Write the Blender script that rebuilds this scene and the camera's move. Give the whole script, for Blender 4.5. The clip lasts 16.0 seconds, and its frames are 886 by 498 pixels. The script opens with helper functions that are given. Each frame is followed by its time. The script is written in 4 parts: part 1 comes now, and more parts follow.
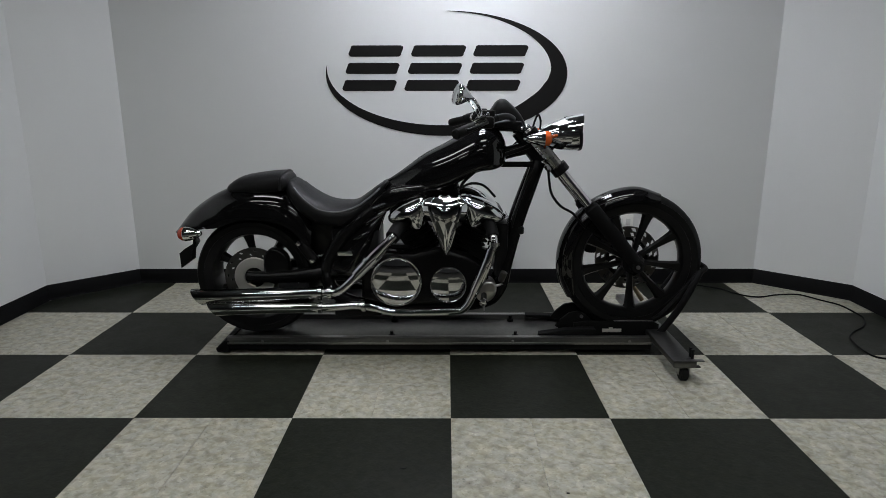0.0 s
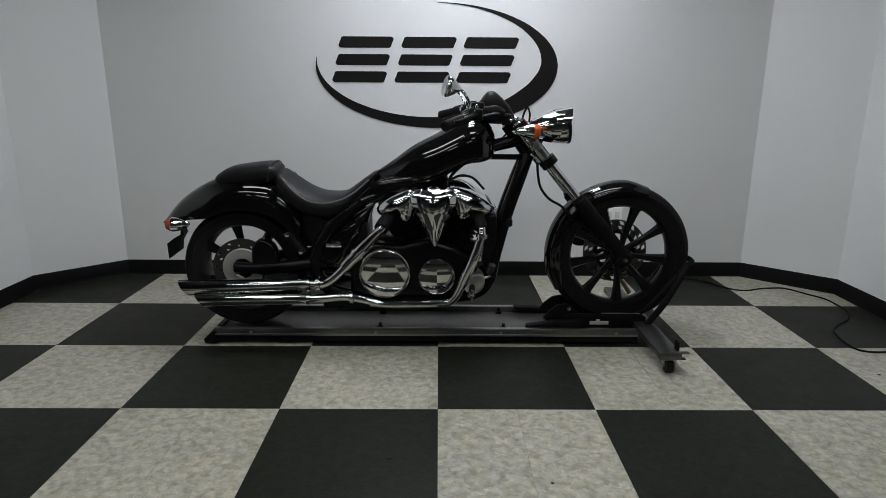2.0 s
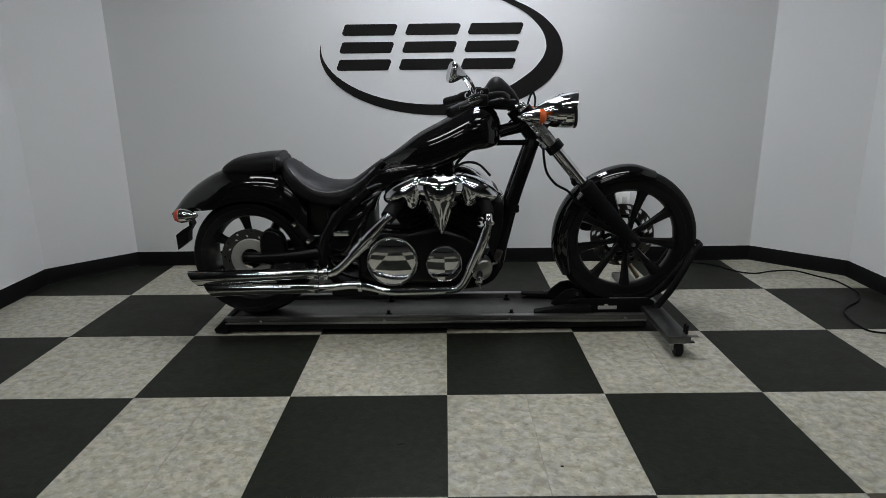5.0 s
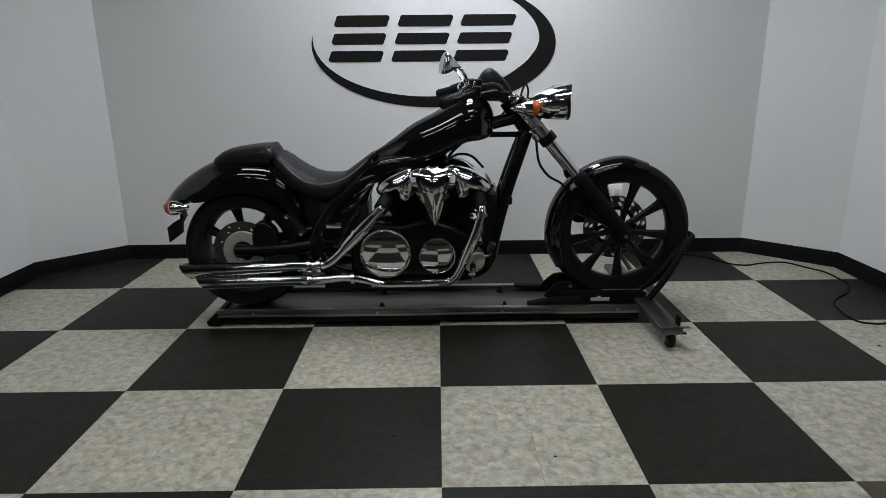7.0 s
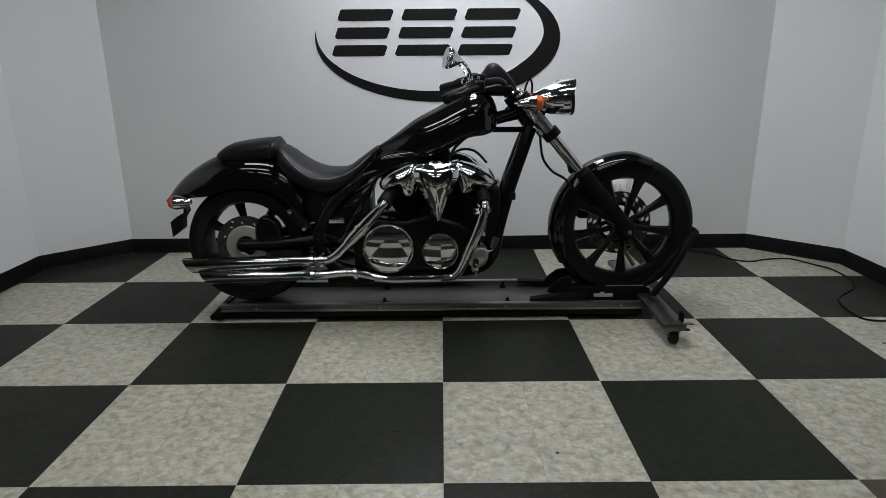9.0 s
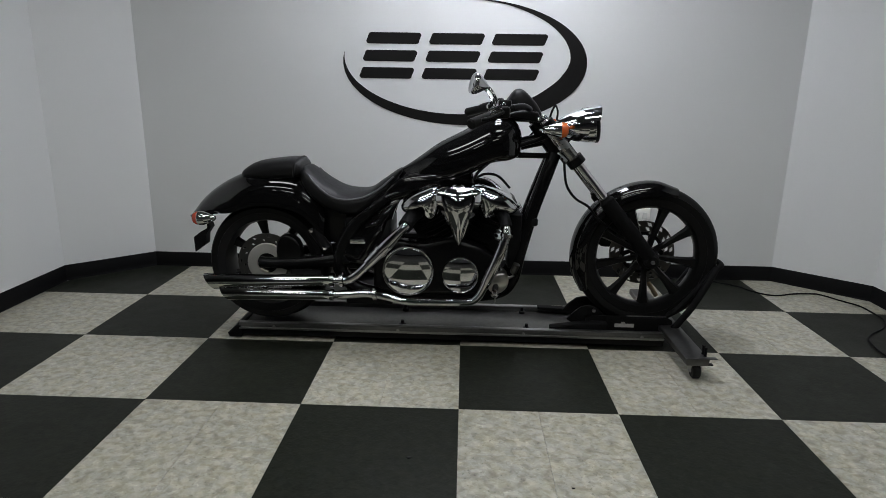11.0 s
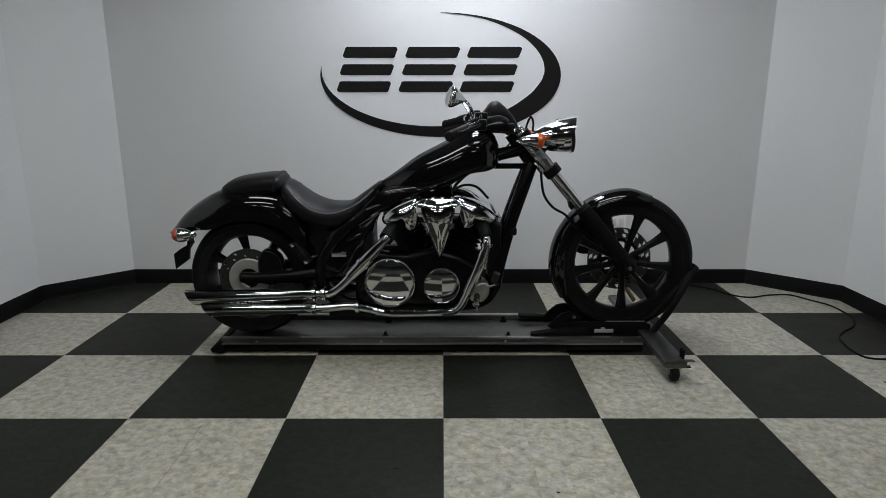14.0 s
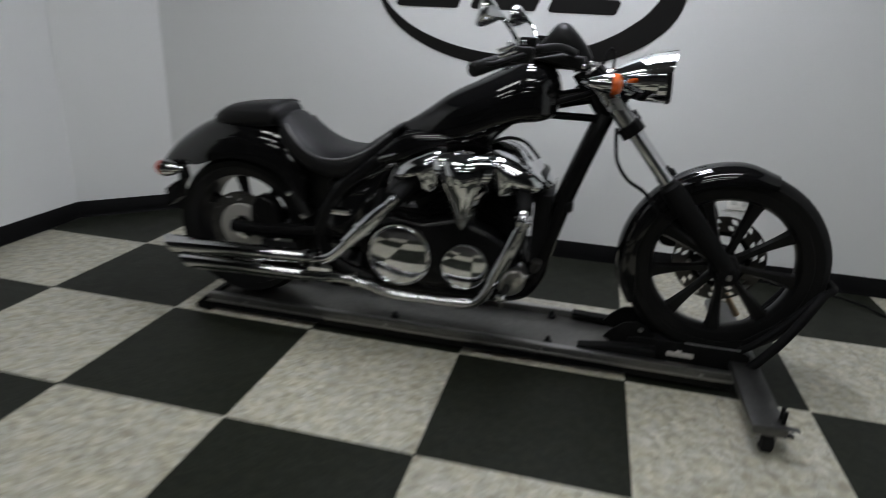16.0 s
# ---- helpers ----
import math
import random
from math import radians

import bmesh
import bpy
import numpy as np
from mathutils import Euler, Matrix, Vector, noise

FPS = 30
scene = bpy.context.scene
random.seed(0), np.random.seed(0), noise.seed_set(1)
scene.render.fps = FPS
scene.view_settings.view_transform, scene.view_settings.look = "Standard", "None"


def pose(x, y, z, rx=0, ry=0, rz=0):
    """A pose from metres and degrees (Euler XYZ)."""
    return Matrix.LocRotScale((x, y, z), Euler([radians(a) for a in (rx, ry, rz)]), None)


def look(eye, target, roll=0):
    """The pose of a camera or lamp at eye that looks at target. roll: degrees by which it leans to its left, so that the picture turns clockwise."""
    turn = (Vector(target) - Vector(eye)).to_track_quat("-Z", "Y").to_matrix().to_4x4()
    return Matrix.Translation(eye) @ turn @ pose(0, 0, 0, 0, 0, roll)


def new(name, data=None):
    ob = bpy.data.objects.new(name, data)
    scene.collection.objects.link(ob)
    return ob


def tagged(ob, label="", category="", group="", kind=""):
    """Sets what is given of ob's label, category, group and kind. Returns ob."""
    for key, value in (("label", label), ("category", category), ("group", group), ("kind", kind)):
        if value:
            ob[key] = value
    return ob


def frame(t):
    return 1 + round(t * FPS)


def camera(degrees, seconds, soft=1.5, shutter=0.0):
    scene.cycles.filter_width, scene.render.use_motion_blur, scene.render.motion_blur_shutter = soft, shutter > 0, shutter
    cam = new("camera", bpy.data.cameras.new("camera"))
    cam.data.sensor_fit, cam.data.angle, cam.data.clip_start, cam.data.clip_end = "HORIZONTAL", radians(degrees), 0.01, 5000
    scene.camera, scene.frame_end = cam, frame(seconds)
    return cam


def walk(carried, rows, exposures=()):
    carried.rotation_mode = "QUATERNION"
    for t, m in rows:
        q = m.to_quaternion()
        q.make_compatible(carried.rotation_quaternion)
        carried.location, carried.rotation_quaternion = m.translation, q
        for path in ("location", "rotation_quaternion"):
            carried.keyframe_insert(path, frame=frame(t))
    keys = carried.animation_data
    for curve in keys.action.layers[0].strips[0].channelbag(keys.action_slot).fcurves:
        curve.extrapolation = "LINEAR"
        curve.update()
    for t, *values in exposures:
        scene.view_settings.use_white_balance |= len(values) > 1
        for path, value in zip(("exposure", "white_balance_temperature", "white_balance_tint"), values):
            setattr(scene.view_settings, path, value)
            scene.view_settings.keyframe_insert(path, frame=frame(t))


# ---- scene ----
cam = camera(71.2, 16.0, soft=0.65, shutter=0.6)
PATH = [
    (0, (-0.017, -2.767, 1.183), (-0.028, -0.822, 0.718), -0.1),
    (0.5, (-0.018, -2.77, 1.178), (-0.022, -0.825, 0.712), -0.1),
    (1, (-0.018, -2.778, 1.175), (-0.024, -0.835, 0.703), -0.4),
    (1.5, (-0.006, -2.774, 1.177), (-0.011, -0.832, 0.698), -0.5),
    (2, (-0.001, -2.773, 1.18), (0.014, -0.834, 0.693), 0.4),
    (2.5, (0.0, -2.773, 1.183), (0.018, -0.835, 0.693), 0.3),
    (3, (0.002, -2.778, 1.181), (0.016, -0.838, 0.692), -0.2),
    (3.5, (0.002, -2.782, 1.181), (0.009, -0.845, 0.682), -0.3),
    (4, (0.002, -2.777, 1.18), (-0.016, -0.844, 0.665), -0.5),
    (6.5, (0.003, -2.781, 1.164), (0.011, -0.853, 0.635), -0.9),
    (7, (0.0, -2.777, 1.165), (0.013, -0.852, 0.623), -0.6),
    (7.5, (-0.002, -2.771, 1.171), (0.007, -0.844, 0.637), -0.4),
    (8, (-0.001, -2.774, 1.171), (0.009, -0.85, 0.628), -0.4),
    (8.5, (0.001, -2.773, 1.169), (0.002, -0.851, 0.614), -0.4),
    (9, (0.003, -2.771, 1.169), (0.004, -0.851, 0.609), -0.5),
    (9.5, (-0.001, -2.77, 1.167), (-0.003, -0.853, 0.595), -0.3),
    (10, (-0.004, -2.761, 1.173), (-0.048, -0.835, 0.634), 0.8),
    (10.2, (0.003, -2.751, 1.182), (-0.062, -0.818, 0.674), 0.9),
    (12.3, (-0.007, -2.767, 1.187), (-0.057, -0.83, 0.69), 0.8),
    (12.5, (-0.003, -2.77, 1.188), (-0.048, -0.835, 0.685), 0.6),
    (13, (-0.005, -2.769, 1.186), (0.013, -0.83, 0.698), 1.7),
    (13.2, (0.01, -2.768, 1.173), (0.034, -0.821, 0.715), 1.7),
    (13.5, (-0.003, -2.775, 1.188), (-0.008, -0.833, 0.708), 0.4),
    (14, (-0.003, -2.783, 1.197), (-0.002, -0.839, 0.729), 0.0),
    (14.5, (-0.003, -2.769, 1.197), (-0.136, -0.837, 0.698), -0.7),
    (14.7, (-0.005, -2.751, 1.184), (-0.112, -0.821, 0.67), 0.3),
    (15, (0.066, -2.667, 1.174), (-0.063, -0.756, 0.6), 0.5),
    (15.2, (0.099, -2.591, 1.163), (-0.109, -0.68, 0.611), -0.4),
    (15.5, (0.251, -2.416, 1.191), (-0.141, -0.594, 0.464), 1.9),
    (15.7, (0.28, -2.305, 1.197), (-0.168, -0.49, 0.486), 2.3),
    (16, (0.373, -2.034, 1.175), (-0.038, -0.201, 0.487), 3.0),
]
walk(cam, [(t, look(eye, target, roll)) for t, eye, target, roll in PATH],
     ((0, 0), (4, 0.02), (6.5, 0.07), (10, 0.10), (12.5, 0.02), (15.4, 0.0), (16, 0.13)))

# ---------- world: the showroom is closed, lit by its ceiling lamps ----------
world = bpy.data.worlds.new("world")
scene.world = world
world.use_nodes = True
world.node_tree.nodes["Background"].inputs[0].default_value = (0.6, 0.65, 0.7, 1)
world.node_tree.nodes["Background"].inputs[1].default_value = 0.02
LAMP = 7.0

# ---------- plan, metres ----------
S = 0.6096            # checker square, four floor tiles
BACK = 1.214          # back wall
LEFT, RIGHT = -2.452, 2.44
REAR = -8.0           # wall behind the camera
BAY = -1.6            # the display bay opens here into a wider unseen showroom, dimmed by dark colours
HALL = 5.2            # half width of that showroom
CUT_L, CUT_R = -2.066, 2.024   # where the slanted corner walls begin
CUT_Y = 0.835
CEIL = 2.75
YC = 0.2              # middle plane of the motorcycle


# ---------- materials ----------
def material(name, color, rough=0.5, metal=0.0, vary=0.12, scale=6.0, fine=0.0, fine_scale=300.0, bump=0.0,
             rough_vary=0.1, spec=0.5):
    m = bpy.data.materials.new(name)
    m.use_nodes = True
    nt = m.node_tree
    b = nt.nodes["Principled BSDF"]
    b.inputs["Metallic"].default_value = metal
    b.inputs["Specular IOR Level"].default_value = spec
    tc = nt.nodes.new("ShaderNodeTexCoord")
    n1 = nt.nodes.new("ShaderNodeTexNoise")
    n1.inputs["Scale"].default_value = scale
    n1.inputs["Detail"].default_value = 6
    n2 = nt.nodes.new("ShaderNodeTexNoise")
    n2.inputs["Scale"].default_value = fine_scale
    n2.inputs["Detail"].default_value = 3
    nt.links.new(tc.outputs["Object"], n1.inputs["Vector"])
    nt.links.new(tc.outputs["Object"], n2.inputs["Vector"])
    mix = nt.nodes.new("ShaderNodeMix")
    mix.data_type = "RGBA"
    mix.inputs[6].default_value = (*[c * (1 - vary) for c in color], 1)
    mix.inputs[7].default_value = (*[min(1, c * (1 + vary)) for c in color], 1)
    nt.links.new(n1.outputs["Fac"], mix.inputs[0])
    last = mix.outputs[2]
    if fine:
        mul = nt.nodes.new("ShaderNodeMix")
        mul.data_type = "RGBA"
        mul.blend_type = "MULTIPLY"
        mul.inputs[0].default_value = fine
        nt.links.new(last, mul.inputs[6])
        nt.links.new(n2.outputs["Fac"], mul.inputs[7])
        last = mul.outputs[2]
    nt.links.new(last, b.inputs["Base Color"])
    mr = nt.nodes.new("ShaderNodeMapRange")
    mr.inputs["To Min"].default_value = max(0.0, rough * (1 - rough_vary))
    mr.inputs["To Max"].default_value = min(1.0, rough * (1 + rough_vary))
    nt.links.new(n1.outputs["Fac"], mr.inputs["Value"])
    nt.links.new(mr.outputs["Result"], b.inputs["Roughness"])
    if bump:
        bp = nt.nodes.new("ShaderNodeBump")
        bp.inputs["Strength"].default_value = bump
        bp.inputs["Distance"].default_value = 0.002
        nt.links.new(n2.outputs["Fac"], bp.inputs["Height"])
        nt.links.new(bp.outputs["Normal"], b.inputs["Normal"])
    return m


def tile_material(name, base, light, dark, rough, amount, spec=0.5, chippy=0.13):
    """Chip-patterned vinyl tile: blotches and short strokes turned a different way on each tile."""
    m = bpy.data.materials.new(name)
    m.use_nodes = True
    nt = m.node_tree
    b = nt.nodes["Principled BSDF"]
    b.inputs["Specular IOR Level"].default_value = spec
    tc = nt.nodes.new("ShaderNodeTexCoord")
    info = nt.nodes.new("ShaderNodeObjectInfo")
    off = nt.nodes.new("ShaderNodeVectorMath")
    off.operation = "SCALE"
    off.inputs[0].default_value = (37.0, 53.0, 0.0)
    nt.links.new(info.outputs["Random"], off.inputs["Scale"])
    add = nt.nodes.new("ShaderNodeVectorMath")
    nt.links.new(tc.outputs["Object"], add.inputs[0])
    nt.links.new(off.outputs[0], add.inputs[1])
    mp = nt.nodes.new("ShaderNodeMapping")
    mp.inputs["Scale"].default_value = (1.0, 1.05, 1.0)
    mp.inputs["Rotation"].default_value = (0, 0, 0.35)
    nt.links.new(add.outputs[0], mp.inputs["Vector"])
    noises = []
    for sc, de, di in ((6.0, 4.0, 0.6), (30.0, 7.0, 0.5), (80.0, 3.0, 0.5)):
        n = nt.nodes.new("ShaderNodeTexNoise")
        n.inputs["Scale"].default_value = sc
        n.inputs["Detail"].default_value = de
        n.inputs["Distortion"].default_value = di
        nt.links.new(mp.outputs[0], n.inputs["Vector"])
        noises.append(n)
    r1 = nt.nodes.new("ShaderNodeValToRGB")
    r1.color_ramp.elements[0].position, r1.color_ramp.elements[0].color = 0.33, (*dark, 1)
    r1.color_ramp.elements[1].position, r1.color_ramp.elements[1].color = 0.67, (*light, 1)
    e = r1.color_ramp.elements.new(0.5)
    e.color = (*base, 1)
    nt.links.new(noises[1].outputs["Fac"], r1.inputs[0])
    mixa = nt.nodes.new("ShaderNodeMix")
    mixa.data_type = "RGBA"
    mixa.inputs[0].default_value = amount
    mixa.inputs[6].default_value = (*base, 1)
    nt.links.new(r1.outputs[0], mixa.inputs[7])
    big = nt.nodes.new("ShaderNodeMapRange")
    big.inputs["To Min"].default_value, big.inputs["To Max"].default_value = 0.86, 1.12
    nt.links.new(noises[0].outputs["Fac"], big.inputs["Value"])
    shade = nt.nodes.new("ShaderNodeVectorMath")
    shade.operation = "SCALE"
    nt.links.new(mixa.outputs[2], shade.inputs[0])
    nt.links.new(big.outputs[0], shade.inputs["Scale"])
    hue = nt.nodes.new("ShaderNodeTexNoise")
    hue.inputs["Scale"].default_value = 17.0
    hue.inputs["Detail"].default_value = 5.0
    nt.links.new(add.outputs[0], hue.inputs["Vector"])
    tint = nt.nodes.new("ShaderNodeValToRGB")
    tint.color_ramp.elements[0].position, tint.color_ramp.elements[0].color = 0.40, (0.98, 0.98, 1.0, 1)
    tint.color_ramp.elements[1].position, tint.color_ramp.elements[1].color = 0.60, (1.0, 0.968, 0.89, 1)
    nt.links.new(hue.outputs["Fac"], tint.inputs[0])
    tinted = nt.nodes.new("ShaderNodeVectorMath")
    tinted.operation = "MULTIPLY"
    nt.links.new(shade.outputs[0], tinted.inputs[0])
    nt.links.new(tint.outputs[0], tinted.inputs[1])
    fleck = nt.nodes.new("ShaderNodeValToRGB")
    for e, (at, v) in zip([fleck.color_ramp.elements[0], fleck.color_ramp.elements[1], fleck.color_ramp.elements.new(0.36), fleck.color_ramp.elements.new(0.64)],
                          ((0.29, 0.60), (0.71, 1.30), (0.375, 0.98), (0.61, 1.0))):
        e.position, e.color = at, (v * 0.5, v * 0.5, v * 0.5, 1)
    nt.links.new(noises[2].outputs["Fac"], fleck.inputs[0])
    twice = nt.nodes.new("ShaderNodeMath")
    twice.operation = "MULTIPLY"
    twice.inputs[1].default_value = 2.0
    nt.links.new(fleck.outputs[0], twice.inputs[0])
    flecked = nt.nodes.new("ShaderNodeVectorMath")
    flecked.operation = "SCALE"
    nt.links.new(tinted.outputs[0], flecked.inputs[0])
    nt.links.new(twice.outputs[0], flecked.inputs["Scale"])
    chip = nt.nodes.new("ShaderNodeTexVoronoi")
    chip.inputs["Scale"].default_value = 46.0
    nt.links.new(mp.outputs[0], chip.inputs["Vector"])
    apart = nt.nodes.new("ShaderNodeSeparateColor")
    nt.links.new(chip.outputs["Color"], apart.inputs[0])
    chips = nt.nodes.new("ShaderNodeMapRange")
    chips.inputs["To Min"].default_value, chips.inputs["To Max"].default_value = 1 - chippy, 1 + chippy
    nt.links.new(apart.outputs[0], chips.inputs["Value"])
    chipped = nt.nodes.new("ShaderNodeVectorMath")
    chipped.operation = "SCALE"
    nt.links.new(flecked.outputs[0], chipped.inputs[0])
    nt.links.new(chips.outputs[0], chipped.inputs["Scale"])
    own = nt.nodes.new("ShaderNodeMapRange")
    own.inputs["To Min"].default_value, own.inputs["To Max"].default_value = 0.95, 1.04
    nt.links.new(info.outputs["Random"], own.inputs["Value"])
    shade2 = nt.nodes.new("ShaderNodeVectorMath")
    shade2.operation = "SCALE"
    nt.links.new(chipped.outputs[0], shade2.inputs[0])
    nt.links.new(own.outputs[0], shade2.inputs["Scale"])
    nt.links.new(shade2.outputs[0], b.inputs["Base Color"])
    rr = nt.nodes.new("ShaderNodeMapRange")
    rr.inputs["To Min"].default_value, rr.inputs["To Max"].default_value = rough * 0.8, rough * 1.25
    nt.links.new(noises[0].outputs["Fac"], rr.inputs["Value"])
    nt.links.new(rr.outputs[0], b.inputs["Roughness"])
    bp = nt.nodes.new("ShaderNodeBump")
    bp.inputs["Strength"].default_value = 0.38
    bp.inputs["Distance"].default_value = 0.002
    nt.links.new(noises[2].outputs["Fac"], bp.inputs["Height"])
    nt.links.new(bp.outputs[0], b.inputs["Normal"])
    return m


def glow(name, color, strength):
    m = bpy.data.materials.new(name)
    m.use_nodes = True
    b = m.node_tree.nodes["Principled BSDF"]
    b.inputs["Base Color"].default_value = (*color, 1)
    b.inputs["Emission Color"].default_value = (*color, 1)
    b.inputs["Emission Strength"].default_value = strength
    return m


WALL = material("wall_paint", (0.75, 0.76, 0.757), 0.55, vary=0.025, scale=1.3, fine=0.04, fine_scale=160, bump=0.08)
# unseen hall walls: dimness is put into the colour, for dark chrome reflections
HALLPAINT = material("darkened_hall_paint", (0.13, 0.135, 0.14), 0.6, vary=0.1, scale=1.5, bump=0.08, fine_scale=160)
# the ceiling is out of view; its darkness is set by colour to darken reflections
CEILING = material("unseen_dark_ceiling", (0.11, 0.11, 0.11), 0.9, vary=0.05, fine=0.2, fine_scale=120, bump=0.2)
COVE = material("cove_base_rubber", (0.0035, 0.0035, 0.004), 0.55, vary=0.2, scale=8, spec=0.15)
FLECKS = ((-0.160, -0.944, 0.010), (1.928, -0.296, 0.009), (0.360, -1.077, 0.005))
GROUT = material("tile_bed", (0.05, 0.048, 0.045), 0.8)
TILE_W = tile_material("pale_vinyl", (0.388, 0.380, 0.318), (0.476, 0.470, 0.410), (0.276, 0.262, 0.202), 0.33, 0.95)
TILE_BROWN = tile_material("brown_vinyl", (0.050, 0.036, 0.022), (0.06, 0.045, 0.03), (0.035, 0.025, 0.016), 0.40, 0.6)
TILE_B = tile_material("black_vinyl", (0.0138, 0.0158, 0.0116), (0.0180, 0.0203, 0.0153), (0.0098, 0.0110, 0.0083), 0.45, 0.8, 0.12)
SIGN = material("sign_black", (0.0055, 0.005, 0.005), 0.5, vary=0.25, scale=4, spec=0.25)
PAINT = material("gloss_black_paint", (0.0052, 0.0052, 0.0056), 0.025, vary=0.1, spec=0.55)
FRAME = material("black_frame_paint", (0.0054, 0.0054, 0.0058), 0.24, vary=0.2, scale=20, spec=0.17)
SATIN = material("satin_black_metal", (0.0077, 0.0077, 0.0082), 0.42, vary=0.25, scale=25, spec=0.13)
WHEEL = material("black_wheel_paint", (0.0070, 0.0070, 0.0074), 0.32, vary=0.2, scale=20, spec=0.22)
RUBBER = material("tyre_rubber", (0.0077, 0.0077, 0.0078), 0.6, vary=0.25, scale=15, bump=0.2, spec=0.16)
LEATHER = material("black_vinyl_leather", (0.0092, 0.0092, 0.0100), 0.42, vary=0.2, scale=14, bump=0.3, fine_scale=420, spec=0.19)
PIPING = material("seat_piping", (0.085, 0.085, 0.09), 0.4, vary=0.1)
CHROME = material("chrome", (0.635, 0.64, 0.655), 0.05, metal=1.0, vary=0.04, rough_vary=0.4, scale=10)
PIPE = material("exhaust_chrome", (0.53, 0.53, 0.54), 0.055, metal=1.0, vary=0.06, rough_vary=0.4, scale=10)
STEEL = material("brushed_steel", (0.42, 0.42, 0.41), 0.36, metal=1.0, vary=0.25, scale=9, fine=0.3, fine_scale=90)
GALV = material("galvanised_plate", (0.145, 0.145, 0.142), 0.30, metal=0.9, vary=0.35, scale=5, fine=0.35, fine_scale=60)
DECK = material("dull_deck_sheet", (0.22, 0.217, 0.207), 0.40, metal=0.9, vary=0.4, scale=4, fine=0.4, fine_scale=60)
RAILC = material("dull_rail_steel", (0.19, 0.19, 0.185), 0.38, metal=0.9, vary=0.3, scale=7, fine=0.3, fine_scale=90)
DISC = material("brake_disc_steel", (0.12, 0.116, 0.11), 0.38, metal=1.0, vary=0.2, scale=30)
# darker copy of the disc steel: the rear disc's shade is in its colour
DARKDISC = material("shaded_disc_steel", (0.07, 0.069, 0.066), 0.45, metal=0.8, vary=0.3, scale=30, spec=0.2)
FORKC = material("dull_fork_chrome", (0.40, 0.40, 0.395), 0.27, metal=1.0, vary=0.12, scale=20)
SHELL = material("white_socket_plastic", (0.90, 0.89, 0.86), 0.35, vary=0.03)
MATT = material("matt_black_steel", (0.0068, 0.0068, 0.0072), 0.65, vary=0.3, scale=18, spec=0.09)
AMBER = material("amber_lens", (0.62, 0.10, 0.015), 0.15, vary=0.1, scale=40)
RED = material("red_lens", (0.45, 0.05, 0.02), 0.18, vary=0.15, scale=40)
GLASSY = material("headlight_glass", (0.35, 0.36, 0.37), 0.05, metal=0.6, vary=0.1)
MIRROR = material("mirror_glass", (0.85, 0.86, 0.87), 0.02, metal=1.0, vary=0.01)
WHITE = material("white_plastic", (0.72, 0.72, 0.70), 0.4, vary=0.05)
LABEL = material("silver_label", (0.55, 0.53, 0.5), 0.4, vary=0.25, scale=60)
CABLE = material("black_cable", (0.004, 0.004, 0.0045), 0.5, vary=0.15, spec=0.12)
TAN = material("tan_wood_handle", (0.36, 0.27, 0.16), 0.55, vary=0.25, scale=30)
HUB = material("brushed_hub_alloy", (0.62, 0.61, 0.58), 0.55, metal=1.0, vary=0.15, scale=12)
ALU = material("polished_aluminium", (0.52, 0.51, 0.49), 0.30, metal=1.0, vary=0.12, scale=18)
BRIGHT = glow("lamp_diffuser_glow", (0.98, 1.0, 0.975), LAMP * 1.40)
COOL = glow("cool_lamp_diffuser_glow", (0.955, 0.98, 1.075), LAMP * 4.9)


# ---------- mesh helpers ----------
def part(name, bm, mat, parent=None, label="", sharp=35.0):
    me = bpy.data.meshes.new(name)
    bmesh.ops.recalc_face_normals(bm, faces=bm.faces[:])
    bm.to_mesh(me)
    bm.free()
    me.materials.append(mat)
    me.shade_smooth()
    me.set_sharp_from_angle(angle=radians(sharp))
    ob = new(name, me)
    if parent is not None:
        ob.parent = parent
        if parent.parent is None:
            ob.matrix_parent_inverse = parent.matrix_basis.inverted()
    if label:
        tagged(ob, label)
    return ob


def thing(name, at, label, category, group="", kind=""):
    ob = new(name)
    ob.empty_display_size = 0.1
    ob.matrix_basis = Matrix.Translation(at)
    return tagged(ob, label, category, group, kind)


def spline(pts, per=6, closed=False):
    """Points on a smooth curve through pts."""
    p = [Vector(q) for q in pts]
    n = len(p)
    out = []
    for k in range(n if closed else n - 1):
        a = p[(k - 1) % n] if closed or k > 0 else p[0] * 2 - p[1]
        b, c = p[k], p[(k + 1) % n]
        d = p[(k + 2) % n] if closed or k + 2 < n else c * 2 - b
        for s in range(per):
            u = s / per
            out.append(0.5 * (2 * b + (c - a) * u + (2 * a - 5 * b + 4 * c - d) * u * u + (3 * b - a - 3 * c + d) * u ** 3))
    if not closed:
        out.append(p[-1])
    return out


def skin(rings, loop=False, caps=True, open_ring=False, bm=None):
    """Faces between rings of points."""
    bm = bm or bmesh.new()
    vs = [[bm.verts.new(p) for p in r] for r in rings]
    n = len(vs[0])
    for a in range(len(vs) if loop else len(vs) - 1):
        r0, r1 = vs[a], vs[(a + 1) % len(vs)]
        for k in range(n - 1 if open_ring else n):
            bm.faces.new((r0[k], r0[(k + 1) % n], r1[(k + 1) % n], r1[k]))
    if caps and not loop:
        bm.faces.new(vs[0][::-1])
        bm.faces.new(vs[-1])
    return bm


